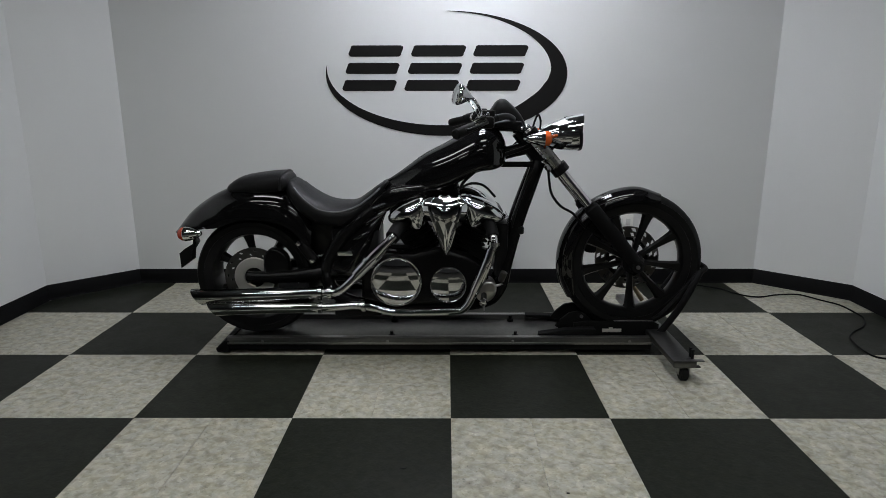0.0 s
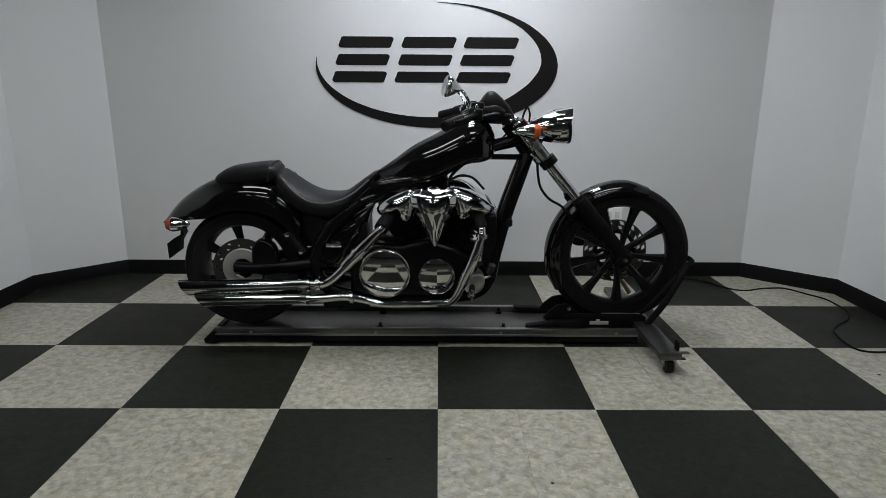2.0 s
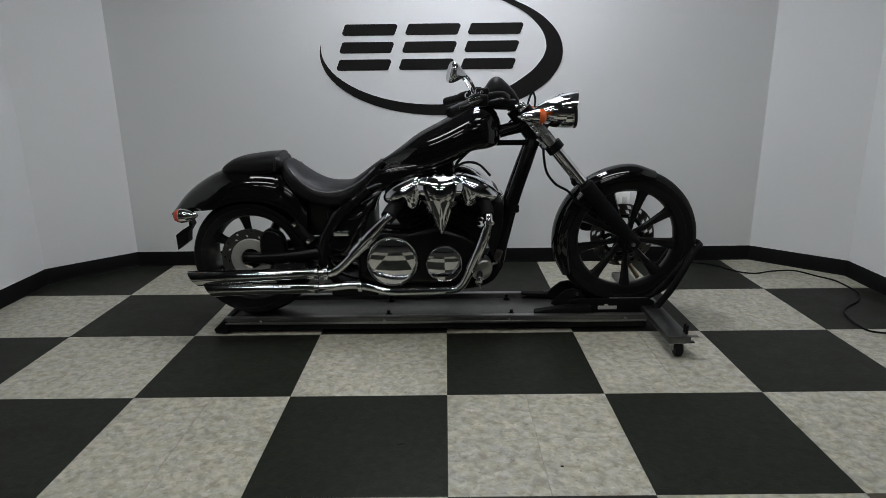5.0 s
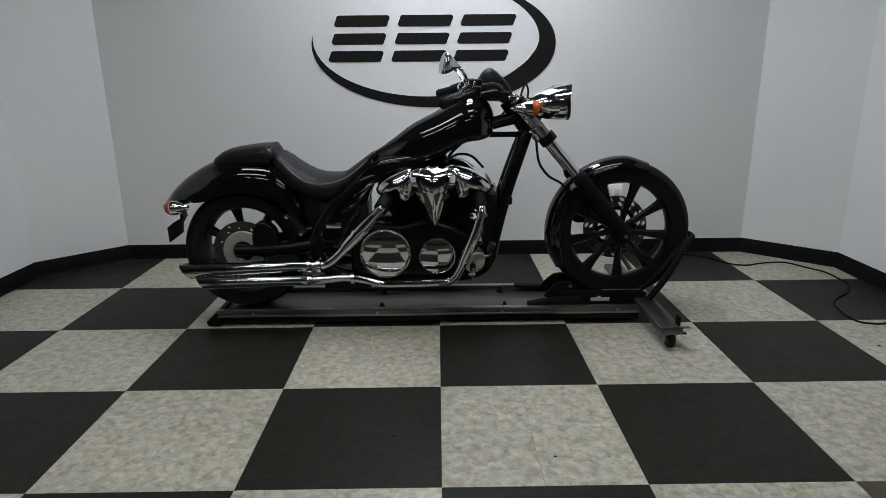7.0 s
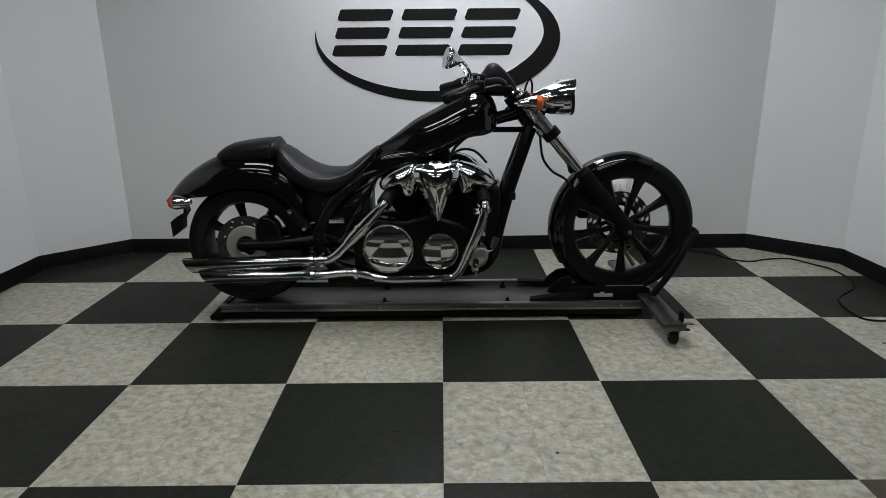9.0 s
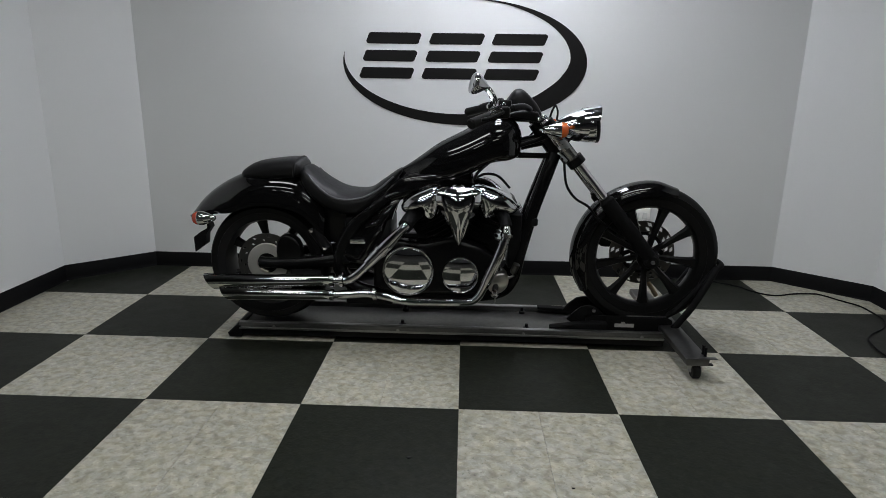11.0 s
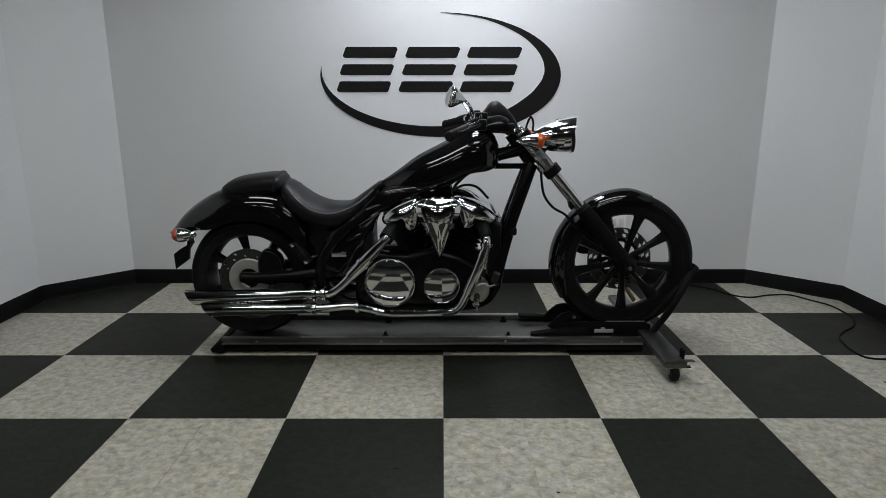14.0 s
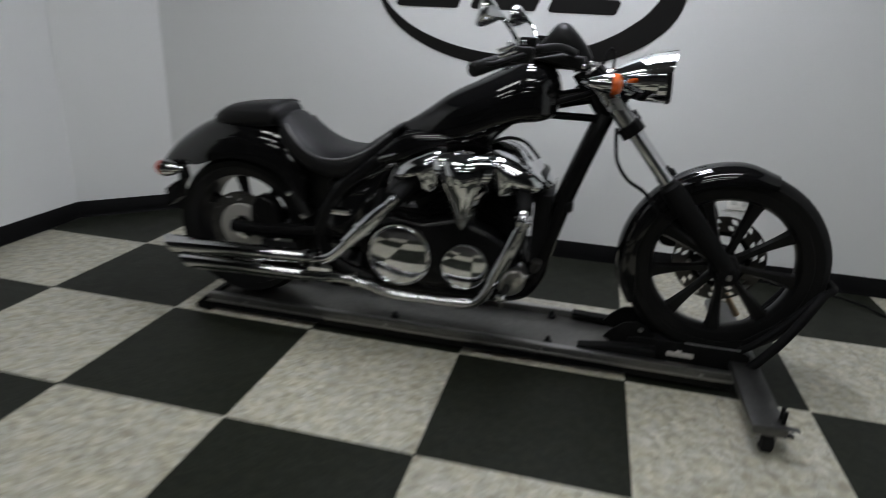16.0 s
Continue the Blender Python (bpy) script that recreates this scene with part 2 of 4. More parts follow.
def tube(pts, r, n=12, bm=None, smooth=5):
    """A round tube along pts; r is one radius or one for each point."""
    rs = r if isinstance(r, (list, tuple)) else [r] * len(pts)
    if smooth and len(pts) > 2:
        path = spline(pts, smooth)
        rr = []
        for k in range(len(pts) - 1):
            rr += [rs[k] + (rs[k + 1] - rs[k]) * s / smooth for s in range(smooth)]
        rr.append(rs[-1])
    else:
        path, rr = [Vector(p) for p in pts], list(rs)
    rings, up = [], None
    for k, p in enumerate(path):
        d = (path[min(k + 1, len(path) - 1)] - path[max(k - 1, 0)]).normalized()
        if up is None:
            up = d.orthogonal().normalized()
        up = (up - d * up.dot(d)).normalized()
        side = d.cross(up)
        rings.append([p + (up * math.cos(a) + side * math.sin(a)) * rr[k] for a in (2 * math.pi * j / n for j in range(n))])
    return skin(rings, bm=bm)


def lathe(profile, at, axis=(0, 1, 0), n=48, bm=None, loop=False):
    """Turns (radius, height) pairs about an axis through at."""
    ax = Vector(axis).normalized()
    u = ax.orthogonal().normalized()
    if abs(ax.y) > 0.9:
        u = Vector((1, 0, 0))
    v = ax.cross(u)
    at = Vector(at)
    rings = [[at + ax * h + (u * math.cos(a) + v * math.sin(a)) * max(r, 1e-4) for a in (2 * math.pi * j / n for j in range(n))] for r, h in profile]
    return skin(rings, loop=loop, bm=bm)


def box(x0, x1, y0, y1, z0, z1, bevel=0.0, seg=2, bm=None):
    own = bmesh.new()
    bmesh.ops.create_cube(own, size=1.0)
    for v in own.verts:
        v.co = Vector((x0 + (v.co.x + 0.5) * (x1 - x0), y0 + (v.co.y + 0.5) * (y1 - y0), z0 + (v.co.z + 0.5) * (z1 - z0)))
    if bevel:
        bmesh.ops.bevel(own, geom=own.edges[:], offset=bevel, segments=seg, affect="EDGES", profile=0.5)
    if bm is None:
        return own
    me = bpy.data.meshes.new("t")
    own.to_mesh(me)
    own.free()
    bm.from_mesh(me)
    bpy.data.meshes.remove(me)
    return bm


def inset(pts, d):
    """A closed outline moved inwards by d."""
    n = len(pts)
    area = sum(pts[k][0] * pts[(k + 1) % n][1] - pts[(k + 1) % n][0] * pts[k][1] for k in range(n))
    s = 1 if area > 0 else -1
    out = []
    for k in range(n):
        a, b, c = Vector(pts[k - 1]), Vector(pts[k]), Vector(pts[(k + 1) % n])
        t = ((b - a).normalized() + (c - b).normalized())
        t = t.normalized() if t.length > 1e-6 else (c - b).normalized()
        out.append(b + Vector((-t.y, t.x)) * d * s)
    return out


def plate(outline, y0, y1, bevel=0.006, smooth=0, peak=None, bm=None, steps=3):
    """An outline in x and z given depth from y0 (near) to y1, with rounded rims; peak: a point (x, z, out) to which the near face rises."""
    pts = [Vector(p) for p in (spline(outline, smooth, True) if smooth else outline)]
    near = []
    for k in range(steps + 1):
        a = math.pi / 2 * k / steps
        near.append((bevel * (1 - math.sin(a)), bevel * (1 - math.cos(a))))
    rings = [[Vector((p.x, y0 + h, p.y)) for p in inset(pts, i)] for i, h in near]
    rings += [[Vector((p.x, y1 - h, p.y)) for p in inset(pts, i)] for i, h in near[::-1]]
    if peak is None:
        return skin(rings, bm=bm)
    bm = skin(rings, caps=False, bm=bm)
    bm.verts.ensure_lookup_table()
    m = len(pts)
    first = bm.verts[len(bm.verts) - m * len(rings):len(bm.verts) - m * (len(rings) - 1)]
    tip = bm.verts.new((peak[0], y0 - peak[2], peak[1]))
    for k in range(m):
        bm.faces.new((first[k], first[(k + 1) % m], tip))
    last = bm.verts[len(bm.verts) - 1 - m:len(bm.verts) - 1]
    bm.faces.new(last)
    return bm


def body(stations, yc=YC, n=28, power=2.4, per=4, low=None, mid_at=0.5):
    """A rounded body from stations (x, top, bottom, half width[, lean]): sections across the length, smoothed along it; lean shifts the top along x."""
    st = [(*s, 0.0) if len(s) == 4 else s for s in stations]
    xs = []
    for k in range(len(st)):
        xs.append(Vector((st[k][0], st[k][1], st[k][2])))
    fine_a = spline(xs, per)
    fine_b = spline([Vector((s[3], s[4], 0)) for s in st], per)
    rings = []
    for a, b in zip(fine_a, fine_b):
        mid = a.z + (a.y - a.z) * mid_at
        ring = []
        for j in range(n):
            t = 2 * math.pi * j / n
            c, s = math.cos(t), math.sin(t)
            pw = low if low and s < 0 else power
            yy = math.copysign(abs(c) ** (2 / pw), c) * max(b.x, 0.003)
            h = max((a.y - mid) if s > 0 else (mid - a.z), 0.002)
            zz = math.copysign(abs(s) ** (2 / pw), s) * h
            ring.append(Vector((a.x + b.y * (zz / h), yc + yy, mid + zz)))
        rings.append(ring)
    return skin(rings)


def pillow(outline, y0, y1, bulge, centre, smooth=3, power=2.0, rows=9):
    """A plate between y1 (back) and y0 (rim) whose near face swells by bulge towards a crown above centre (x, z)."""
    pts = [Vector(p) for p in spline([Vector(p).to_3d() for p in outline], smooth, True)]
    rings = [[Vector((p.x, y1, p.y)) for p in pts], [Vector((p.x, y0, p.y)) for p in pts]]
    c = Vector(centre)
    for k in range(1, rows + 1):
        q = math.cos(math.pi / 2 * k / rows) if k < rows else 0.03
        rise = bulge * (1 - q ** power) ** (1 / power)
        rings.append([Vector((c.x + (p.x - c.x) * q, y0 - rise, c.y + (p.y - c.y) * q)) for p in pts])
    return skin(rings)


def arch(stations, yc=YC, n=20, thick=0.008, per=5, p=0.75, q=0.75):
    """A fender: stations (top x, top z, skirt x, skirt z, half width) with a domed section, and thickness."""
    a = spline([Vector(s[:2]).to_3d() for s in stations], per)
    b = spline([Vector(s[2:4]).to_3d() for s in stations], per)
    w = spline([Vector((s[4], 0, 0)) for s in stations], per)
    rings = []
    for t, k, hw in zip(a, b, w):
        ring = []
        for shell, rev in ((0.0, 1), (thick, -1)):
            side = []
            for j in range(n + 1):
                u = -math.pi / 2 + math.pi * j / n
                c, s = max(math.cos(u), 0.0), math.sin(u)
                f = c ** p
                up = (t - k)
                drop = up.normalized() * shell * f if up.length > 1e-5 else Vector()
                at = k + up * f - drop
                side.append(Vector((at.x, yc + math.copysign(abs(s) ** q, s) * (hw.x - shell), at.y)))
            ring += side[::rev]
        rings.append(ring)
    return skin(rings)


# ---------- the room ----------
def wall(name, a, b, label, paint):
    """A wall 0.12 m thick whose inner face runs from a to b, seen from inside with the room on its left."""
    ax, bx = Vector(a), Vector(b)
    d = (bx - ax).normalized()
    out = Vector((d.y, -d.x)) * 0.12
    bm = bmesh.new()
    lo = [ax, bx, bx + out, ax + out]
    skin([[Vector((p.x, p.y, z)) for p in lo] for z in (-0.1, CEIL + 0.1)], bm=bm)
    return tagged(part(name, bm, paint), label, "wall", kind="structure")


def cove(a, b):
    """Rubber cove base on the wall face from a to b: a flat strip with a rounded top and a toe at the floor."""
    ax, bx = Vector(a), Vector(b)
    d = (bx - ax).normalized()
    inn = Vector((-d.y, d.x))
    prof = [(0.0, 0.0), (0.008, 0.0), (0.007, 0.003), (0.005, 0.008), (0.004, 0.018), (0.004, 0.092), (0.002, 0.0955), (0.0, 0.096)]
    rings = [[Vector((p.x + inn.x * o, p.y + inn.y * o, z)) for o, z in prof] for p in (ax, bx)]
    return tagged(part("baseboard", skin(rings), COVE), "black rubber cove baseboard along the pale wall", "baseboard", kind="structure")


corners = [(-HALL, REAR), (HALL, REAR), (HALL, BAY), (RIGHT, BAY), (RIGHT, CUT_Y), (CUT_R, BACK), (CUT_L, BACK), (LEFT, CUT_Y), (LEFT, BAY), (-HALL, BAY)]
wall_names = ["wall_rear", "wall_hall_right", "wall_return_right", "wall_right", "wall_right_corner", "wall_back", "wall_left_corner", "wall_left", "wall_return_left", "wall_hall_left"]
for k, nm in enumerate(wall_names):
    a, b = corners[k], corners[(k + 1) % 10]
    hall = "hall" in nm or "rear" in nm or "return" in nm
    wall(nm, a, b, "unseen showroom wall, coloured dark grey to look dim" if hall else "smooth pale grey-white painted wall", HALLPAINT if hall else WALL)
    cove(a, b)

ceil_bm = box(-HALL - 0.3, HALL + 0.3, REAR - 0.3, BACK + 0.3, CEIL + 0.002, CEIL + 0.08)
tagged(part("ceiling", ceil_bm, CEILING), "unseen ceiling with lamp strips, coloured dark to keep reflections dark", "ceiling", kind="structure")

floor = part("floor", box(-HALL - 0.3, HALL + 0.3, REAR - 0.3, BACK + 0.3, -0.08, -0.0035), GROUT)
tagged(floor, "black and pale checkered vinyl tile floor", "floor", kind="structure")


# ---------- ceiling lamps ----------
def ceiling_light(x, y, tube, half, deep):
    t = thing("ceiling_light", (x, y, CEIL), "white ceiling lamp with glowing diffuser", "ceiling lamp", "ceiling lamps")
    bm = bmesh.new()
    o = deep + 0.026
    for x0, x1, y0, y1 in ((-half, half, -o, -deep), (-half, half, deep, o), (-half, 0.010 - half, -deep, deep), (half - 0.010, half, -deep, deep)):
        box(x + x0, x + x1, y + y0, y + y1, CEIL - 0.02, CEIL, 0.003, 1, bm)
    part("lamp_frame", bm, WHITE, t)
    part("diffuser", box(x - half + 0.011, x + half - 0.011, y - deep + 0.002, y + deep - 0.002, CEIL - 0.012, CEIL - 0.002), tube, t)
    return t


# three small cool lamps over the middle of the bay, two columns of long ones out into the hall
for ly in (0.86, 0.46, 0.06):
    ceiling_light(0.16, ly, COOL, 0.28, 0.110)
for ly, deep, xs in ((-1.15, 0.150, (-1.05, 0.80)), (-2.45, 0.105, (-1.48, 0.80)), (-3.90, 0.105, (-1.48, 0.80))):
    for lx in xs:
        ceiling_light(lx, ly, BRIGHT, 0.60, deep)


# ---------- wall sign ----------
def wall_sign():
    t = thing("wall_sign", (0, BACK, 1.35), "black cut-out logo with sweeping crescent on the pale wall", "wall sign")
    y0, y1 = BACK - 0.003, BACK + 0.002
    # crescent: an ellipse ring that swells to the right and thins out at both ends
    cx, cz, ra, rb = -0.016, 1.342, 0.748, 0.373
    SWELL_A = (-90, -70, -45, -30, -15, 0, 20, 40, 60, 90, 115, 130, 150, 165, 174, 182, 189)
    SWELL_W = (0.002, 0.012, 0.038, 0.062, 0.090, 0.110, 0.120, 0.114, 0.094, 0.067, 0.060, 0.055, 0.044, 0.030, 0.020, 0.009, 0.001)
    outer, inner = [], []
    for k in range(97):
        u = k / 96
        a = radians(90 - u * 279)
        # thickest a little below the right-hand end
        w = float(np.interp(math.degrees(-a), SWELL_A, SWELL_W))
        c, s = math.cos(a), math.sin(a)
        d = Vector((c / ra, s / rb)).normalized()
        o = Vector((cx + ra * c, cz + rb * s))
        outer.append(o)
        inner.append(o - d * w)
    ringsn = [[Vector((o.x, y0, o.y)), Vector((i.x, y0, i.y)), Vector((i.x, y1, i.y)), Vector((o.x, y1, o.y))] for o, i in zip(outer, inner)]
    part("crescent", skin(ringsn), SIGN, t)
    # three slanted marks, each a stack of three plain bars
    for mx in (-0.665, -0.279, 0.103):
        for zb, hb, w0, w1 in ((1.245, 0.066, 0.0, 0.325), (1.347, 0.066, 0.004, 0.325), (1.450, 0.066, 0.006, 0.330)):
            lean = (zb - 1.243) * 0.19
            x0, x1 = mx + w0 + lean, mx + w1 + lean
            sl = hb * 0.22
            c = 0.016
            out = []
            for px, pz, a0 in ((x1 - c, zb + c, -90), (x1 + sl - c, zb + hb - c, 0), (x0 + sl + c, zb + hb - c, 90), (x0 + c, zb + c, 180)):
                out += [(px + c * math.cos(radians(a0 + d)), pz + c * math.sin(radians(a0 + d))) for d in (0, 30, 60, 90)]
            part("bar", plate(out, y0, y1, 0.001, steps=1), SIGN, t)
    return t


wall_sign()


def wall_outlet(x, z):
    t = thing("wall_outlet", (x, BACK, z), "white plastic wall socket plate low on the wall", "socket")
    part("cover_plate", box(x - 0.058, x + 0.058, BACK - 0.007, BACK + 0.003, z - 0.05, z + 0.05, 0.003), SHELL, t)
    for dx in (-0.025, 0.025):
        part("socket", box(x + dx - 0.015, x + dx + 0.015, BACK - 0.010, BACK - 0.006, z - 0.022, z + 0.022, 0.002), WHITE, t, "white socket insert")
    return t


wall_outlet(1.144, 0.415)


def floor_cable():
    way = ((1.36, 1.19), (1.60, 1.15), (1.74, 1.06), (1.783, 0.98), (1.847, 0.905), (1.924, 0.887), (2.029, 0.926), (2.159, 0.94), (2.21, 0.90), (2.255, 0.82), (2.31, 0.73), (2.315, 0.606),
           (2.304, 0.504), (2.223, 0.379), (2.11, 0.291), (2.042, 0.207), (2.01, 0.10), (2.002, 0.012), (2.02, -0.043), (2.10, -0.06), (2.22, -0.03), (2.36, 0.01), (2.42, 0.05))
    pts = [(x, y, 0.0050) for x, y in way]
    ob = part("floor_cable", tube(pts, 0.0048, 8), CABLE)
    return tagged(ob, "thin black power cable snaking across the floor tiles", "cable")


floor_cable()

# ---------- the wheel dolly ----------
NEAR, FAR = 0.015, 0.375     # outer faces of the two long rails
RAIL_Z0, RAIL_Z1 = 0.046, 0.080


def dolly():
    t = thing("motorcycle_dolly", (0, YC, 0), "long low steel motorcycle dolly with black wheel chock", "dolly")
    for y0, y1 in ((NEAR, NEAR + 0.03), (FAR - 0.03, FAR)):
        bm = box(-1.07, 0.965, y0, y1, RAIL_Z0, RAIL_Z1, 0.003)
        r = part("rail", bm, RAILC, t, "dull steel side rail")
        ly = y0 - 0.005 if y0 < YC else y1 - 0.002
        part("rail_lip", box(-1.07, 0.965, ly, ly + 0.007, 0.048, 0.0585, 0.0025), STEEL, r, "bright steel rail lip")
        for rx in (-0.9, -0.3, 0.3, 0.86):
            part("rivet", lathe([(0.0, -0.004), (0.006, -0.003), (0.008, 0.0)], (rx, y0 if y0 < YC else y1, 0.062), (0, 1, 0), 10), STEEL, r)
        # highlight line along the rail top, put in as a strip of paler steel
        part("rail_flange", box(-1.07, 0.965, y0 + 0.003, y1 - 0.003, RAIL_Z1, RAIL_Z1 + 0.003, 0.001), STEEL, r, "rail top flange, paler steel for its highlight line")
        part("skirt", box(-1.07, 0.965, y0 + 0.006, y1 - 0.006, 0.019, RAIL_Z0 - 0.001), SATIN, t, "dark underside flange")
    # deck with sunk channel for the tyre
    part("deck", box(-1.07, 0.965, NEAR + 0.031, FAR - 0.031, 0.048, 0.056, 0.002), DECK, t, "dull grey sheet-metal deck")
    part("end_bumper", plate([(-1.062, 0.066), (-1.084, 0.066), (-1.128, 0.026), (-1.120, 0.007), (-1.062, 0.006)], NEAR - 0.004, FAR + 0.004, 0.005), SATIN, t, "black slanted end bumper")
    for bx, by in ((-0.285, 0.09), (-0.29, 0.31), (0.32, 0.085), (0.318, 0.315)):
        bm = lathe([(0.0, 0.030), (0.008, 0.030), (0.0085, 0.014), (0.016, 0.013), (0.017, 0.0)], (bx, by, 0.0562), (0, 0, 1), 12)
        part("deck_bolt", bm, SATIN, t, "black bolt")
    # cross arm
    arm = part("cross_arm", box(0.956, 1.056, -0.300, 0.640, 0.071, 0.098, 0.004), GALV, t, "galvanised steel cross arm")
    for y0 in (-0.302, 0.634):
        part("end_cap", box(0.960, 1.052, y0, y0 + 0.007, 0.068, 0.100, 0.002), GALV, arm, "galvanised end cap")
    part("arm_lip", box(1.010, 1.086, -0.306, -0.280, 0.0985, 0.1015, 0.001), GALV, arm, "bent metal lip")
    for cy in (-0.262, 0.602):
        c = part("caster", lathe([(0.004, -0.017), (0.026, -0.017), (0.0325, -0.011), (0.0325, 0.011), (0.026, 0.017), (0.004, 0.017)], (1.010, cy - 0.012, 0.0325), (1, 0, 0), 24), RUBBER, t, "small black rubber caster wheel")
        bm = bmesh.new()
        for sx in (-0.024, 0.020):
            plate([(1.012 + sx, 0.064), (1.012 + sx + 0.004, 0.064), (1.012 + sx + 0.004, 0.026), (1.012 + sx, 0.026)], cy - 0.016, cy + 0.016, 0.001, bm=bm, steps=1)
        box(0.985, 1.04, cy - 0.026, cy + 0.026, 0.060, 0.0655, 0.001, 1, bm)
        part("fork", bm, STEEL, c)
        part("brake_pedal", box(1.04, 1.085, cy - 0.012, cy + 0.012, 0.056, 0.062, 0.002), SATIN, c)
        part("axle", lathe([(0.0, -0.028), (0.006, -0.028), (0.006, 0.028), (0.0, 0.028)], (1.012, cy, 0.0325), (1, 0, 0), 10), STEEL, c)
    for hy in (-0.268, -0.245):
        part("locking_pin", tube([(1.046, hy, 0.09), (1.046, hy, 0.140)], 0.007, 8), SATIN, t, "black locking pin")
    # chock
    base = part("chock_base", box(0.60, 1.02, YC - 0.099, YC + 0.099, 0.0575, 0.066, 0.003), MATT, t, "black steel wheel chock floor")
    for y0 in (YC - 0.110, YC + 0.100):
        part("chock_side", plate([(0.605, 0.058), (0.605, 0.128), (0.66, 0.137), (0.99, 0.137), (1.02, 0.120), (1.02, 0.058)], y0, y0 + 0.010, 0.002), MATT, t, "black steel chock side plate")
    part("base_edge", box(0.80, 0.99, YC - 0.1105, YC - 0.1005, 0.1372, 0.1395, 0.001), STEEL, base, "bare steel edge")
    part("maker_plate", box(0.745, 0.838, YC - 0.1135, YC - 0.1098, 0.082, 0.100, 0.001), LABEL, base, "worn silver maker's plate")
    part("maker_plate_tab", box(0.777, 0.795, YC - 0.1135, YC - 0.1098, 0.1005, 0.108, 0.001), LABEL, base, "worn silver tab")
    for sy in (-1, 1):
        y0 = YC + sy * 0.135
        part("chock_prong", plate([(0.428, 0.064), (0.430, 0.090), (0.50, 0.100), (0.555, 0.109), (0.64, 0.114), (0.70, 0.114), (0.70, 0.064)] if sy < 0 else [(0.40, 0.080), (0.40, 0.092), (0.47, 0.090), (0.54, 0.088), (0.64, 0.100), (0.70, 0.100), (0.70, 0.058), (0.54, 0.058)], y0 - 0.022, y0 + 0.022, 0.004), MATT, t, "black guide prong")
        hoop = [(1.015, y0, 0.085), (1.040, y0, 0.118), (1.095, y0, 0.200), (1.145, y0 - sy * 0.010, 0.286), (1.178, YC + sy * 0.110, 0.345), (1.208, YC + sy * 0.080, 0.378)]
        part("wheel_hoop", tube(hoop, 0.016, 12), MATT, t, "black bent tube hoop")
        inner = [(0.985, YC + sy * 0.088, 0.128), (1.040, YC + sy * 0.088, 0.170), (1.120, YC + sy * 0.085, 0.262), (1.200, YC + sy * 0.078, 0.370)]
        part("inner_guide", tube(inner, 0.013, 10), MATT, t, "black inner guide tube")
    for sy in (-1, 1):
        part("cradle_plate", plate([(0.985, 0.120), (1.03, 0.132), (1.12, 0.216), (1.188, 0.300), (1.203, 0.350), (1.165, 0.330), (1.085, 0.240), (1.00, 0.165)], YC + sy * 0.070 - 0.003, YC + sy * 0.070 + 0.003, 0.001), MATT, t, "black curved wheel cradle")
    part("hoop_bar", tube([(1.208, YC - 0.080, 0.378), (1.243, YC - 0.05, 0.386), (1.250, YC, 0.388), (1.243, YC + 0.05, 0.386), (1.208, YC + 0.080, 0.378)], 0.0135, 12), MATT, t, "black cross tube")
    for sy in (-1, 1):
        part("rocker_cheek", plate([(0.520, 0.100), (0.548, 0.136), (0.588, 0.168), (0.630, 0.176), (0.672, 0.158), (0.70, 0.125), (0.68, 0.075), (0.56, 0.075)], YC + sy * 0.068 - 0.007, YC + sy * 0.068 + 0.007, 0.003), MATT, t, "black rocker cheek")
        part("rocker_pivot", lathe([(0.0, sy * 0.012), (0.007, sy * 0.011), (0.009, 0.0)], (0.648, YC + sy * 0.074, 0.150), n=12), STEEL, t, "bright pivot bolt")
    return t


dolly()


# ---------- the motorcycle ----------
REAR_AXLE, FRONT_AXLE = Vector((-0.943, YC, 0.355)), Vector((0.89, YC, 0.416))
PY = -0.035  # plane of the exhaust pipes
bike = thing("motorcycle", (0, YC, 0.05), "glossy black chopper motorcycle with chrome engine, standing in a dolly", "motorcycle")


def polar_disc(at, r0, r1, y, thick, n=60, rows=5, holes=((1, 4, 0), (3, 4, 2)), width=2):
    """A drilled brake disc: a ring of quads with gaps, given thickness."""
    bm = bmesh.new()
    grid = {}
    for side in (0, 1):
        for i in range(n):
            for j in range(rows + 1):
                r = r0 + (r1 - r0) * j / rows
                a = 2 * math.pi * (i + j * 0.55) / n
                grid[side, i, j] = bm.verts.new((at.x + r * math.cos(a), y + side * thick, at.z + r * math.sin(a)))
    gone = {(i, j) for i in range(n) for j, step, ph in holes if (i + ph) % step < width}
    for i in range(n):
        for j in range(rows):
            k = (i + 1) % n
            if (i, j) in gone:
                continue
            for side in (0, 1):
                f = [grid[side, i, j], grid[side, k, j], grid[side, k, j + 1], grid[side, i, j + 1]]
                bm.faces.new(f if side else f[::-1])
            for near, a, b in (((i, j - 1), (i, j), (k, j)), ((i, j + 1), (i, j + 1), (k, j + 1)), (((i - 1) % n, j), (i, j), (i, j + 1)), ((k, j), (k, j), (k, j + 1))):
                if near in gone or not 0 <= near[1] < rows:
                    bm.faces.new((grid[0, a[0], a[1]], grid[0, b[0], b[1]], grid[1, b[0], b[1]], grid[1, a[0], a[1]]))
    return bm


